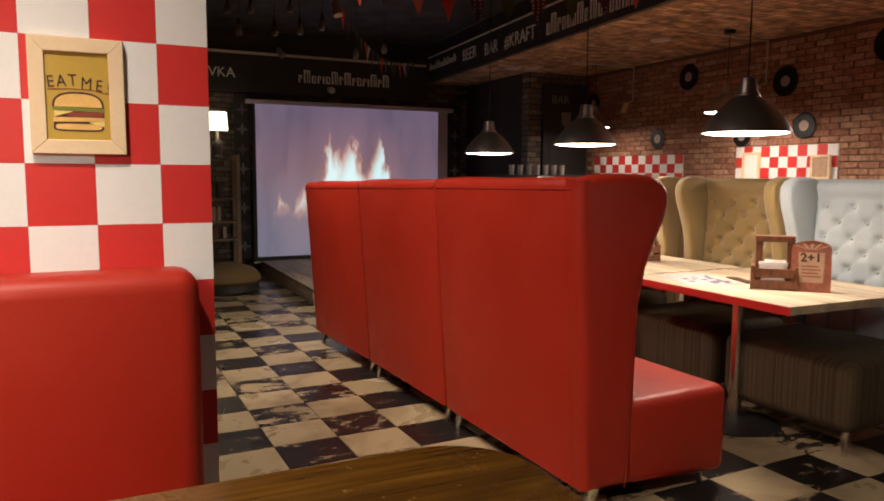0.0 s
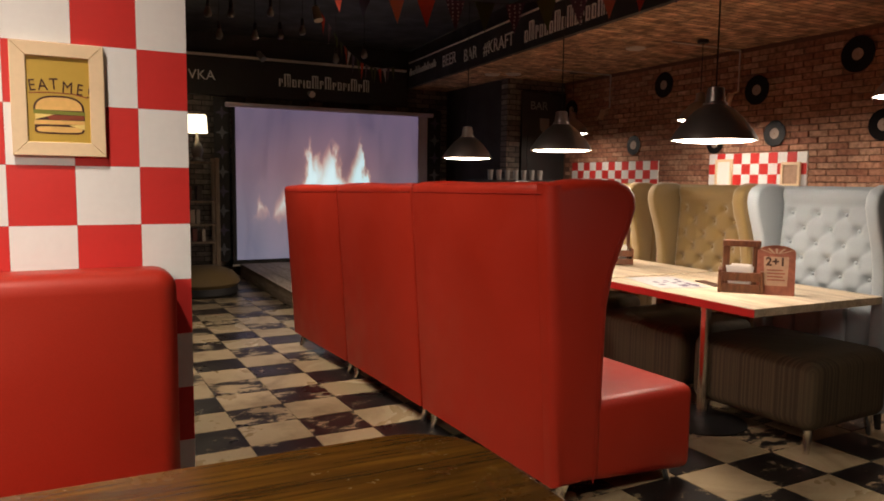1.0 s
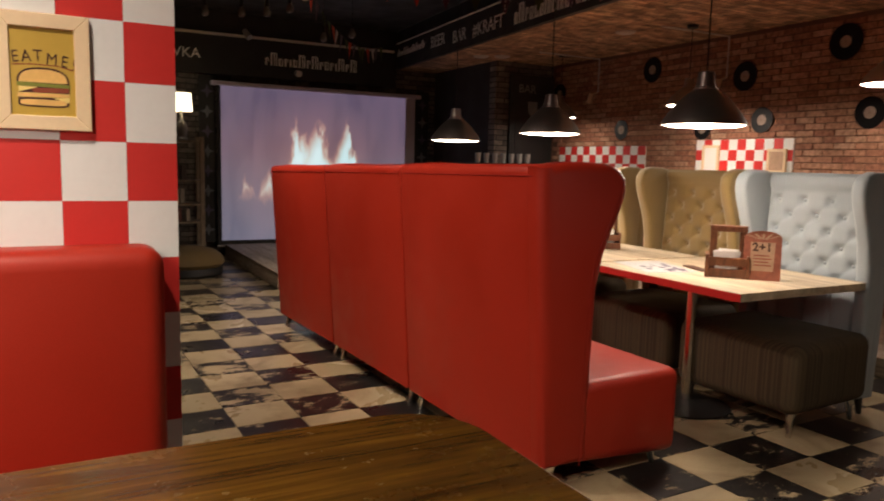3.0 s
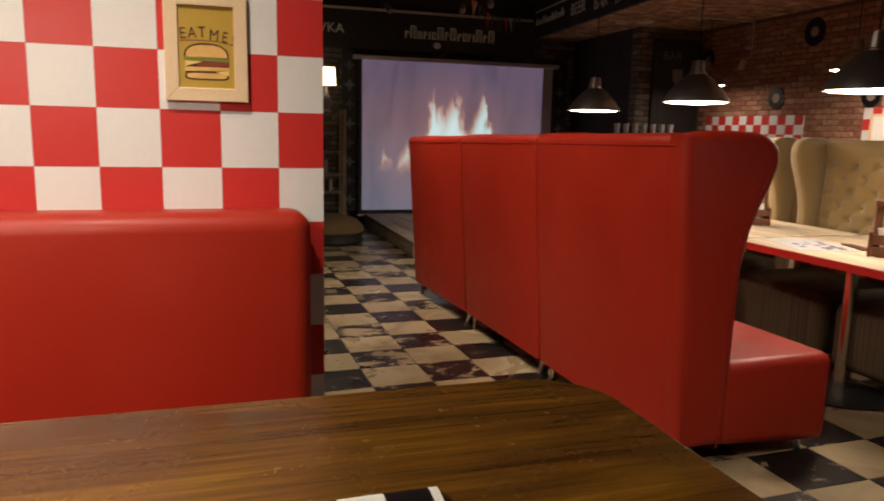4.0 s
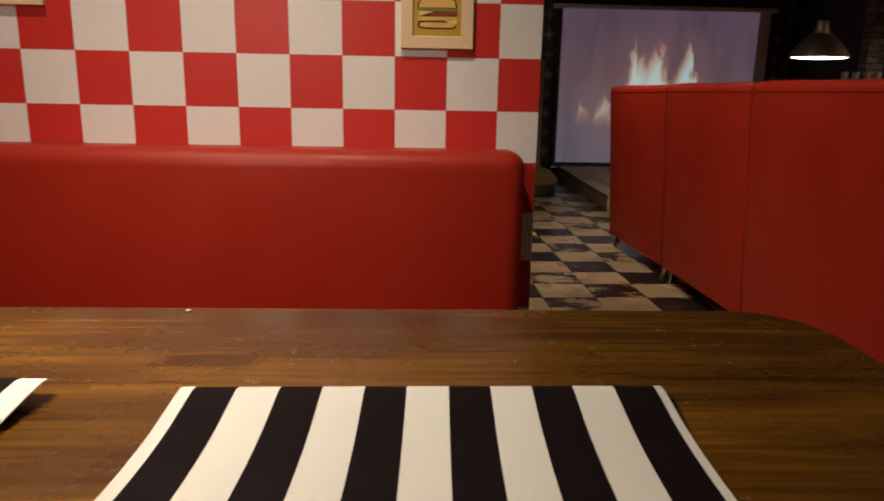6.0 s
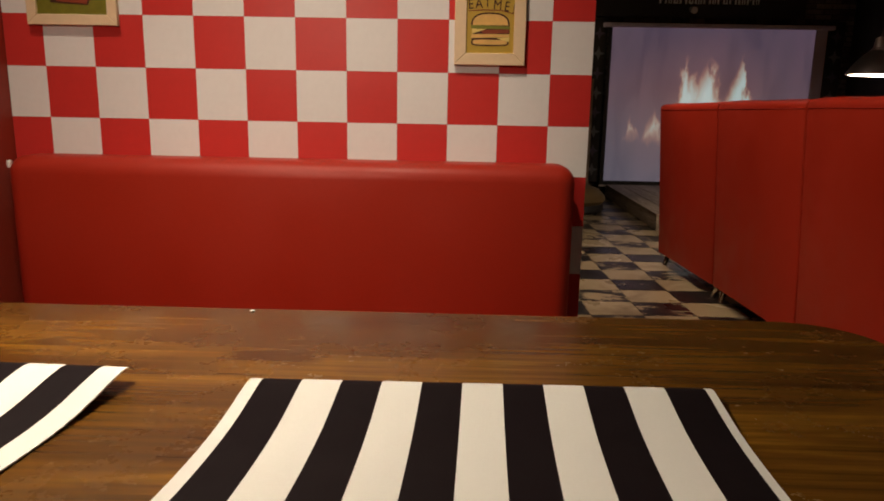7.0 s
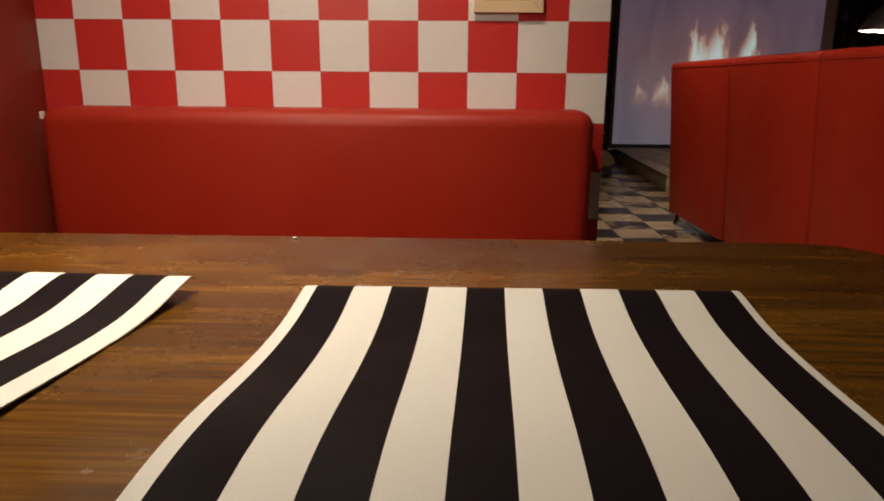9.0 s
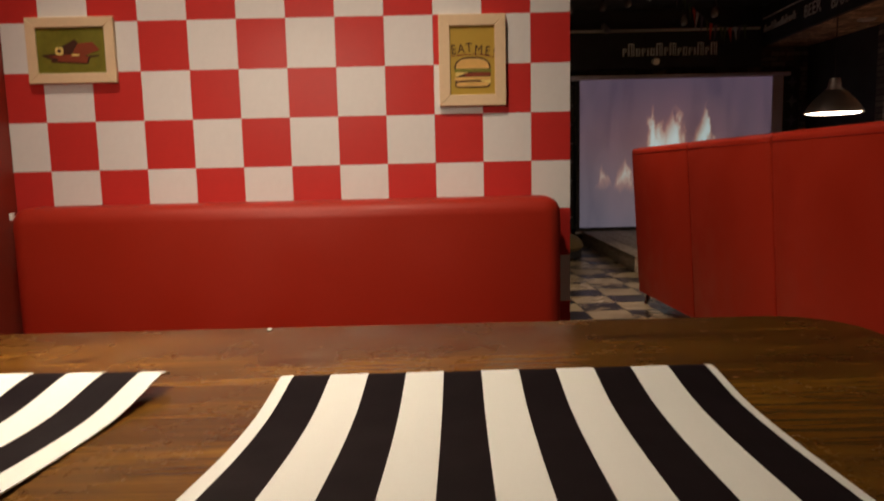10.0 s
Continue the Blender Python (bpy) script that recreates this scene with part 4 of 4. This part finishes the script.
# ---- the brick wall: records, squares, pictures, wall lamps ----
def record(y, z, r=0.15):
    v = thing("vinyl_record", "black vinyl record hung on the brick wall", "record", pose(5.675, y, z, 0, -90, 0), "records on the brick wall")
    bm = bmesh.new()
    lathe(bm, [(0.008, 0.0), (r - 0.002, 0.0), (r, 0.002), (r - 0.002, 0.004), (r * 0.36, 0.003), (0.008, 0.003)], 40)
    part("disc", bm, M_VINYL, v, smooth=True)
    bm = bmesh.new()
    lathe(bm, [(0.007, 0.0035), (0.05, 0.0035), (0.05, 0.0042), (0.007, 0.0042)], 28)
    part("label", bm, M_LABEL, v, "faded paper label")


for y, z, r in ((1.86, 2.375, 0.15), (2.85, 2.183, 0.14), (4.09, 2.367, 0.14), (2.625, 1.76, 0.12), (4.545, 1.722, 0.115), (1.60, 1.78, 0.13), (5.76, 2.224, 0.13), (3.33, 1.70, 0.11)):
    record(y, z, r)


def check_panel(y0, y1, ztop, rows, n, s=0.103):
    p = thing("check_panel", "panel of small red and white squares on the brick wall", "panel", pose(5.678, y0, ztop - rows * s))
    part("backing", boxed(0, 0, 0, 0.018, y1 - y0, rows * s), M_PAPER, p)
    w = (y1 - y0) / n
    shared = {}
    for i in range(n):
        for j in range(rows):
            key = (i + j) % 2
            if key not in shared:
                ob = part("check_tile", boxed(-0.003, 0.0005, 0.0005, 0, w - 0.0005, s - 0.0005), M_CHW if key else M_CHR, p)
                shared[key] = ob.data
            else:
                ob = new("check_tile", shared[key])
                ob.parent = p
            ob.location = (0, i * w, j * s)


check_panel(2.27, 3.39, 1.585, 6, 11)
check_panel(4.13, 5.71, 1.535, 5, 13)


def wall_picture(y, z, w, h, label, inner):
    p = thing("wall_picture", label, "picture", pose(5.66, y, z), "framed pictures on the brick wall")
    for a, b, c, d in ((0, 0, w, 0.025), (0, h - 0.025, w, h), (0, 0.025, 0.025, h - 0.025), (w - 0.025, 0.025, w, h - 0.025)):
        part("frame_side", boxed(-0.012, a, b, 0.012, c, d, bevel=0.003), M_FRAME, p)
    part("print", boxed(-0.002, 0.025, 0.025, 0.008, w - 0.025, h - 0.025), inner, p)


wall_picture(3.08, 1.25, 0.21, 0.28, "pale framed print on the checked panel", M_PAPER)
wall_picture(2.32, 1.27, 0.20, 0.22, "small framed drawing on the checked panel", M_CARDL)
wall_picture(0.80, 1.30, 0.24, 0.28, "white framed notice on the brick wall", M_PAPER)


def wall_lamp(y, ztop, zbot):
    c = thing("wall_spot", "small metal spotlight on a thin white conduit", "spotlight", pose(5.69, y, 0), "wall spotlights")
    bm = bmesh.new()
    rod(bm, (-0.012, 0, zbot), (-0.012, 0, ztop), 0.009, n=8)
    rod(bm, (-0.012, 0, ztop), (-0.9, 0, ztop), 0.009, n=8)
    part("conduit", bm, M_WHITEPIPE, c)
    bm = bmesh.new()
    rod(bm, (-0.09, 0.02, zbot - 0.02), (-0.11, 0.05, zbot - 0.14), 0.03, 0.036, 14)
    rod(bm, (-0.012, 0, zbot), (-0.09, 0.02, zbot - 0.03), 0.008, n=8)
    part("head", bm, M_BRASS, c)


wall_lamp(3.07, 2.585, 2.19)
wall_lamp(5.0, 2.585, 2.19)
wall_lamp(0.95, 2.585, 2.19)

# ceiling downlights of the low part
for x, y in ((4.45, 5.75), (4.66, 5.6), (4.76, 3.53)):
    d = thing("downlight", "round white downlight, switched off", "downlight", pose(x, y, 2.6), "downlights")
    bm = bmesh.new()
    lathe(bm, [(0.0, -0.02), (0.07, -0.02), (0.09, -0.012), (0.095, 0.0), (0.0, 0.0)], 24)
    part("rim", bm, M_WHITEPIPE, d, smooth=True)

# wall booth on the podium
bench2 = thing("booth_sofa", "red leather booth bench with a straight back", "sofa", pose(4.55, 0.02, 0.13))
part("seat", boxed(0, 0.14, 0.10, 1.1, 0.66, 0.47, bevel=0.05, seg=3), M_RED, bench2, smooth=True)
part("backrest", boxed(0, 0.0, 0.10, 1.1, 0.16, 0.95, bevel=0.05, seg=3), M_RED, bench2, smooth=True)
for x in (0.08, 1.0):
    for y in (0.08, 0.55):
        part("leg", boxed(x - 0.04, y - 0.04, 0, x + 0.04, y + 0.04, 0.105), M_RUBBER, bench2)
wt = thing("wall_table", "narrow wooden table against the brick wall", "table", pose(4.62, 0.86, 0.13))
part("tabletop", boxed(0, 0, 0.715, 1.05, 0.7, 0.75, bevel=0.004), M_PALE, wt)
part("apron", boxed(0.04, 0.02, 0.5, 1.01, 0.04, 0.715), M_CADDY, wt)
for x in (0.08, 0.97):
    for y in (0.08, 0.62):
        part("leg", boxed(x - 0.03, y - 0.03, 0, x + 0.03, y + 0.03, 0.715), M_RUBBER, wt)
caddy(pose(5.12, 1.16, 0.88, 0, 0, -50) @ Matrix.Scale(1.14, 4))

# ---- the red booth ----
booth = thing("booth_bench", "red leather booth bench with a rounded thick back", "bench", pose(0, 0, 0.13))
part("backrest", boxed(-1.560, -0.17, 0.30, 0.070, -0.004, 0.930, bevel=0.05, seg=5), M_RED, booth, smooth=True)
part("seat", boxed(-1.615, -0.66, 0.10, 0.062, -0.16, 0.38, bevel=0.05, seg=4), M_RED, booth, smooth=True)
part("torn_corner", boxed(-1.562, -0.146, 0.893, -1.552, -0.128, 0.916, bevel=0.004), M_PAPER, booth, "pale torn corner of the cover")
part("plinth", boxed(-1.60, -0.60, 0.0, 0.04, -0.01, 0.10), M_RUBBER, booth)

# dark table with rounded corners
TZ = 0.88
own = thing("booth_table", "dark-stained wooden table with rounded corners", "table", pose(0, 0, 0.13))


def rounded(x0, y0, x1, y1, r, n=10):
    pts = []
    for cx, cy, a0 in ((x1 - r, y1 - r, 0), (x0 + r, y1 - r, 90), (x0 + r, y0 + r, 180), (x1 - r, y0 + r, 270)):
        pts += [(cx + r * math.cos(radians(a0 + 90 * k / n)), cy + r * math.sin(radians(a0 + 90 * k / n))) for k in range(n + 1)]
    return pts


bm = bmesh.new()
slab(bm, rounded(-1.58, -1.98, 0.410, -0.998, 0.13), "z", TZ - 0.175, TZ - 0.13, 0.004)
part("tabletop", bm, M_TABLE, own)
for x in (-1.1, -0.1):
    bm = bmesh.new()
    rod(bm, (x, -1.5, 0.0), (x, -1.5, TZ - 0.175), 0.035, n=20)
    part("pole", bm, M_RUBBER, own, smooth=True)
    bm = bmesh.new()
    lathe(bm, [(0, 0), (0.22, 0), (0.225, 0.01), (0.05, 0.03), (0, 0.03)], 28, (x, -1.5, 0))
    part("foot", bm, M_RUBBER, own, smooth=True)


def striped_mat(at, wide, curl, arch, near, far, slant):
    """A stiff striped table mat that has been rolled up: it stays arched and its far edge curls."""
    W, D = wide, 0.60
    cuts = [0.0, near]
    while len(cuts) < 12:
        cuts.append(cuts[-1] + (W - near - far) / 11)
    cuts = cuts + [W - far, W]
    xs, mats = [], []
    for i, (a, b) in enumerate(zip(cuts, cuts[1:])):
        for k in range(3):
            xs.append(a + (b - a) * k / 3)
            mats.append(i % 2)
    xs.append(W)
    ny = 60
    bm = bmesh.new()
    lay = {}
    for side, dz in (("top", 0.0), ("bot", -0.0016)):
        rows = []
        for j in range(ny + 1):
            v = j / ny
            row = []
            for x in xs:
                y = -D * v + slant * x / W * (1 - v)
                z = 0.0025 + arch * (1 - 0.55 * x / W) * math.exp(-((v - 0.75) / 0.27) ** 2) + curl * math.exp(-(v / 0.15) ** 2) - 0.008 * max(0.0, 1 - v / 0.035) ** 2
                row.append(bm.verts.new((x, y, z + dz)))
            rows.append(row)
        lay[side] = rows
        for j in range(ny):
            for i in range(len(xs) - 1):
                q = (rows[j][i], rows[j + 1][i], rows[j + 1][i + 1], rows[j][i + 1])
                f = bm.faces.new(q if side == "top" else q[::-1])
                f.material_index = mats[i]
    t, b = lay["top"], lay["bot"]
    for i in range(len(xs) - 1):
        bm.faces.new((t[0][i], t[0][i + 1], b[0][i + 1], b[0][i]))
        bm.faces.new((t[ny][i + 1], t[ny][i], b[ny][i], b[ny][i + 1]))
    for j in range(ny):
        bm.faces.new((t[j + 1][0], t[j][0], b[j][0], b[j + 1][0]))
        bm.faces.new((t[j][-1], t[j + 1][-1], b[j + 1][-1], b[j][-1]))
    ob = part("table_mat", bm, [M_MATW, M_MATB], smooth=True)
    ob.matrix_basis = at
    return tagged(ob, "black and white striped table mat, slightly curled, on dark wood", "table mat", "striped table mats")


striped_mat(pose(-0.513, -1.330, TZ, 0, 0, -1.8), 0.572, 0.0125, 0.020, 0.016, 0.010, 0.024)
striped_mat(pose(-1.240, -1.310, TZ, 0, 0, -6.0), 0.574, 0.023, 0.018, 0.012, 0.032, 0.040)
bm = bmesh.new()
bmesh.ops.create_icosphere(bm, subdivisions=2, radius=0.0036, matrix=Matrix.Translation((-0.604, -1.020, TZ + 0.002)) @ Matrix.Diagonal((1.4, 0.8, 0.5, 1)))
tagged(part("crumb", bm, M_PAPER), "tiny pale crumb on the dark table", "crumb")


# ---- framed pictures on the squares ----
def framed(name, label, x0, x1, z0, z1, wid, inner, lean_deg=0):
    p = thing(name, label, "picture", pose((x0 + x1) / 2, -0.0035, z0, 0, 0, 0), "framed pictures over the booth")
    w, h = (x1 - x0) / 2, z1 - z0
    d = 0.016
    for pts in ([(-w, 0), (w, 0), (w - wid, wid), (-w + wid, wid)], [(-w, h), (w, h), (w - wid, h - wid), (-w + wid, h - wid)],
                [(-w, 0), (-w + wid, wid), (-w + wid, h - wid), (-w, h)], [(w, 0), (w - wid, wid), (w - wid, h - wid), (w, h)]):
        bm = bmesh.new()
        slab(bm, pts, "y", -d, 0.0, 0.0015, 1)
        part("frame_side", bm, M_FRAME, p)
    pr = part("print", boxed(-w + wid - 0.002, -0.010, wid - 0.002, w - wid + 0.002, -0.002, h - wid + 0.002), inner, p)
    return p, pr, h


def flat(pr, pts, material, depth, name):
    bm = bmesh.new()
    slab(bm, pts, "y", -0.0104 - depth, -0.0102)
    part(name, bm, material, pr)


def blob(cx, cz, a, b, n=24, lo=0.0, hi=1.0, power=2.0):
    out = []
    for k in range(n):
        t = 2 * math.pi * (lo + (hi - lo) * k / (n if hi - lo >= 1 else n - 1))
        c, s = math.cos(t), math.sin(t)
        out.append((cx + a * math.copysign(abs(c) ** (2 / power), c), cz + b * math.copysign(abs(s) ** (2 / power), s)))
    return out


pic, pr, h = framed("burger_picture", "pale wooden frame with a cartoon burger print on mustard", -0.283, -0.078, 1.338, 1.612, 0.034, M_MUST)
flat(pr, blob(0, 0.1095, 0.0560, 0.0380, 24, 0.0, 0.5, 2.6), M_INK, 0.0002, "bun_outline")
flat(pr, blob(0, 0.1120, 0.051, 0.031, 24, 0.0, 0.5, 2.6), M_BUN, 0.0005, "bun_top")
flat(pr, [(-0.056, 0.1030), (0.057, 0.1010), (0.058, 0.1090), (-0.055, 0.1120)], M_LETTUCE, 0.0007, "lettuce")
flat(pr, [(-0.050, 0.0870), (0.056, 0.0880), (0.056, 0.1020), (-0.050, 0.1020)], M_INK, 0.0003, "filling_shadow")
flat(pr, [(-0.02, 0.0880), (0.054, 0.0910), (0.054, 0.1010), (-0.03, 0.0990)], M_PATTY, 0.0006, "patty")
flat(pr, [(-0.052, 0.0880), (-0.012, 0.1010), (-0.052, 0.1020)], M_CHEESE, 0.0009, "cheese")
flat(pr, [(-0.055, 0.0760), (0.056, 0.0790), (0.055, 0.0880), (-0.054, 0.0870)], M_BUN, 0.0005, "bun_middle")
flat(pr, [(-0.053, 0.0700), (0.055, 0.0680), (0.054, 0.0780), (-0.054, 0.0760)], M_INK, 0.0003, "filling_shadow")
flat(pr, [(0.02, 0.0760), (0.055, 0.0660), (0.056, 0.0790)], M_CHEESE, 0.0009, "cheese")
flat(pr, blob(0, 0.0645, 0.0545, 0.0105, 20, power=4), M_INK, 0.0002, "bun_outline")
flat(pr, blob(0, 0.0650, 0.050, 0.0072, 20, power=4), M_BUN, 0.0005, "bun_base")
for letter, x, z, turn in (("E", -0.064, 0.156, 6), ("A", -0.044, 0.158, 5), ("T", -0.019, 0.161, 3), ("M", 0.006, 0.156, -4), ("E", 0.037, 0.152, -7), ("!", 0.060, 0.146, -10)):
    bm = words(letter, 0.040, 0.0002)
    bm.transform(Matrix.Translation((x, -0.0108, z)) @ Matrix.Rotation(radians(-turn), 4, "Y") @ Matrix.Diagonal((0.82, 1, 1, 1)))
    part("letter", bm, M_INK, pr)
flat(pr, [(-0.064, 0.1500), (-0.02, 0.1530), (0.03, 0.1520), (0.064, 0.1440), (0.064, 0.1465), (0.03, 0.1545), (-0.02, 0.1555), (-0.064, 0.1525)], M_PATTY, 0.0002, "underline")

pic2, pr2, h2 = framed("steak_picture", "pale wooden frame with a print of sliced meat on green", -1.535, -1.268, 1.432, 1.628, 0.030, M_GREEN)
flat(pr2, [(-0.0924, 0.0846), (-0.0448, 0.0902), (0.0560, 0.0812), (0.0840, 0.0834), (0.0851, 0.0801), (0.0560, 0.0756), (0.0482, 0.0566), (-0.0644, 0.0633), (-0.0605, 0.0689)], M_INK, 0.0002, "meat_shadow")
flat(pr2, [(-0.0728, 0.0812), (0.0000, 0.0868), (0.0515, 0.0790), (0.0448, 0.0599), (-0.0448, 0.0666), (-0.0403, 0.0734)], M_PATTY, 0.0005, "meat")
flat(pr2, [(-0.0325, 0.1081), (0.0123, 0.1305), (0.0224, 0.1204), (0.0084, 0.0958), (-0.0045, 0.0846), (-0.0280, 0.0868)], M_INK, 0.0006, "meat")
flat(pr2, [(0.0213, 0.1182), (0.0650, 0.1215), (0.0874, 0.0980), (0.0616, 0.0902), (0.0381, 0.0812), (0.0034, 0.0868), (0.0090, 0.1002)], M_PATTY, 0.0008, "meat")
flat(pr2, blob(-0.0364, 0.0963, 0.0125, 0.0120, 20, power=3.5), M_CHEESE, 0.0010, "onion_ring")
flat(pr2, blob(-0.0364, 0.0963, 0.0060, 0.0055, 14), M_INK, 0.0013, "onion_core")
flat(pr2, blob(0.0123, 0.0840, 0.013, 0.0035, 14), M_CHEESE, 0.0011, "garnish")

# ---- bunting and bulbs ----
def bunting(points, flags, seed, size=0.17):
    b = thing("bunting", "string of small triangular cloth flags", "bunting")
    r = random.Random(seed)
    bm = bmesh.new()
    for p, q in zip(points, points[1:]):
        rod(bm, p, q, 0.003, n=5)
    part("string", bm, M_RUBBER, b)
    total = [(Vector(q) - Vector(p)).length for p, q in zip(points, points[1:])]
    n = int(sum(total) / (size * 1.25))
    for k in range(n):
        d = (k + 0.5) / n * sum(total)
        for (p, q), L in zip(zip(points, points[1:]), total):
            if d <= L:
                break
            d -= L
        p, q = Vector(p), Vector(q)
        u = (q - p).normalized()
        c = p + u * d
        side = Vector((-u.y, u.x, 0)).normalized()
        tip = c + Vector((0, 0, -size * 1.25)) + u * r.uniform(-0.02, 0.02) + side * r.uniform(-0.03, 0.03)
        bm = bmesh.new()
        a, e = c - u * size * 0.42, c + u * size * 0.42
        vs = [bm.verts.new(w + side * s) for s in (-0.0008, 0.0008) for w in (a, e, tip)]
        bm.faces.new(vs[:3])
        bm.faces.new(vs[:2:-1])
        for i in range(3):
            bm.faces.new((vs[i], vs[(i + 1) % 3], vs[3 + (i + 1) % 3], vs[3 + i]))
        part("flag", bm, flags[k % len(flags)], b)


bunting([(1.30, 2.60, 2.60), (1.45, 2.50, 2.538), (1.94, 2.35, 2.48), (2.365, 2.00, 2.418), (2.70, 1.68, 2.456), (2.99, 1.40, 2.523), (3.50, 1.02, 2.66)],
        [M_FRED, M_FBLUE, M_FPINK, M_FRED, M_FDOT, M_FGREEN, M_FDOT, M_FGREEN, M_FDOT, M_FPINK], 2, 0.155)
bunting([(1.78, 4.45, 3.1), (1.854, 4.6, 2.905), (2.08, 4.9, 2.806), (2.30, 5.2, 2.70), (2.55, 5.6, 2.667), (2.82, 6.0, 2.64), (3.26, 6.6, 2.675), (3.76, 7.2, 2.82)],
        [M_FBLUE, M_FGREEN, M_FRED, M_FDOT, M_FGREEN, M_FGREEN, M_FRED, M_FWHITE], 4, 0.15)

random.seed(11)
for x, y, z in ((1.17, 5.0, 2.82), (1.54, 5.0, 2.87), (1.06, 5.0, 2.615), (1.39, 5.0, 2.64), (1.63, 5.0, 2.67), (1.85, 5.0, 2.73), (2.19, 5.0, 2.49), (2.49, 5.0, 2.56), (0.72, 5.3, 2.78), (0.90, 4.6, 2.72)):
    b = thing("hanging_bulb", "unlit filament bulb hanging on a black cord", "bulb", pose(x, y, z), "filament bulbs under the ceiling")
    bm = bmesh.new()
    lathe(bm, [(0, -0.05), (0.02, -0.046), (0.034, -0.028), (0.036, -0.008), (0.026, 0.02), (0.016, 0.045), (0.015, 0.05)], 14)
    part("glass", bm, M_BULBG, b, smooth=True)
    bm = bmesh.new()
    rod(bm, (0, 0, 0.045), (0, 0, 0.11), 0.019, 0.016, 12)
    part("socket", bm, M_RUBBER, b)
    bm = bmesh.new()
    rod(bm, (0, 0, 0.11), (0, 0, 3.1 - z), 0.003, n=5)
    part("cord", bm, M_RUBBER, b)

# ---- floor tiles ----
TX, TY = 0.318, 0.294
TILT = radians(1.5)
floor = bpy.data.objects["floor"]
TILE = {}
rest = {0: bmesh.new(), 1: bmesh.new()}
for i in range(-9, 16):
    for j in range(-18, 21):
        u, v = (i - 1) * TX, (j - 4) * TY
        x, y = 1.152 + u * math.cos(TILT) - v * math.sin(TILT), 2.846 + u * math.sin(TILT) + v * math.cos(TILT)
        if x < -1.6 or x > 5.6 or y < -3.5 or y > 7.6:
            continue
        dark = (i + j) % 2
        if -2 <= i <= 7 and -6 <= j <= 19:
            if dark not in TILE:
                ob = part("floor_tile", boxed(0.002, 0.002, -0.008, TX - 0.002, TY - 0.002, 0.0, bevel=0.0015, seg=1), M_WORNT if dark else M_CREAMT, floor)
                TILE[dark] = ob.data
            else:
                ob = new("floor_tile", TILE[dark])
                ob.parent = floor
            ob.location = (x, y, 0)
            ob.rotation_euler.z = TILT
        else:
            tile = boxed(0.002, 0.002, -0.008, TX - 0.002, TY - 0.002, 0.0)
            tile.transform(pose(x, y, 0, 0, 0, 1.5))
            me = bpy.data.meshes.new("tile")
            tile.to_mesh(me)
            tile.free()
            rest[dark].from_mesh(me)
            bpy.data.meshes.remove(me)
for dark, bm in rest.items():
    tagged(part("floor_tiles_far", bm, M_WORNT if dark else M_CREAMT, floor), kind="stuff")

# ---- bricks of the east wall ----
BW, BH = 0.19, 0.057
ROWS_PARTS = range(22, 46)
forms = []
for k in range(4):
    r = random.Random(40 + k)
    bm = boxed(-0.012, 0.005, 0.005, 0.004, BW - 0.005, BH - 0.005, bevel=0.003, seg=1)
    for v in bm.verts:
        v.co += Vector((r.uniform(-0.002, 0.002), r.uniform(-0.0022, 0.0022), r.uniform(-0.0016, 0.0016)))
    bm.verts.index_update()
    forms.append(bm)
shared_bricks = []
rest_v, rest_f = [], []
rb = random.Random(8)
for row in range(0, 46):
    for col in range(-19, 32):
        y = col * BW + (BW / 2 if row % 2 else 0)
        z = row * BH
        if y < -3.58 or y + BW > 5.94 or z + BH > 2.6:
            continue
        k = rb.randrange(4)
        if row in ROWS_PARTS and 0.75 <= y <= 3.0:
            if len(shared_bricks) < 4:
                ob = part("brick", forms[len(shared_bricks)].copy(), M_BRICKS, wall_brick)
                shared_bricks.append(ob.data)
            else:
                ob = new("brick", shared_bricks[k])
                ob.parent = wall_brick
            ob.location = (5.7, y, z)
        else:
            n = len(rest_v)
            vs = list(forms[k].verts)
            rest_v += [(v.co.x + 5.7, v.co.y + y, v.co.z + z) for v in vs]
            rest_f += [tuple(n + v.index for v in f.verts) for f in forms[k].faces]
me = bpy.data.meshes.new("bricks_far")
me.from_pydata(rest_v, [], rest_f)
me.materials.append(M_BRICKS)
far_bricks = tagged(new("bricks_far", me), kind="stuff")
far_bricks.parent = wall_brick
for bm in forms:
    bm.free()
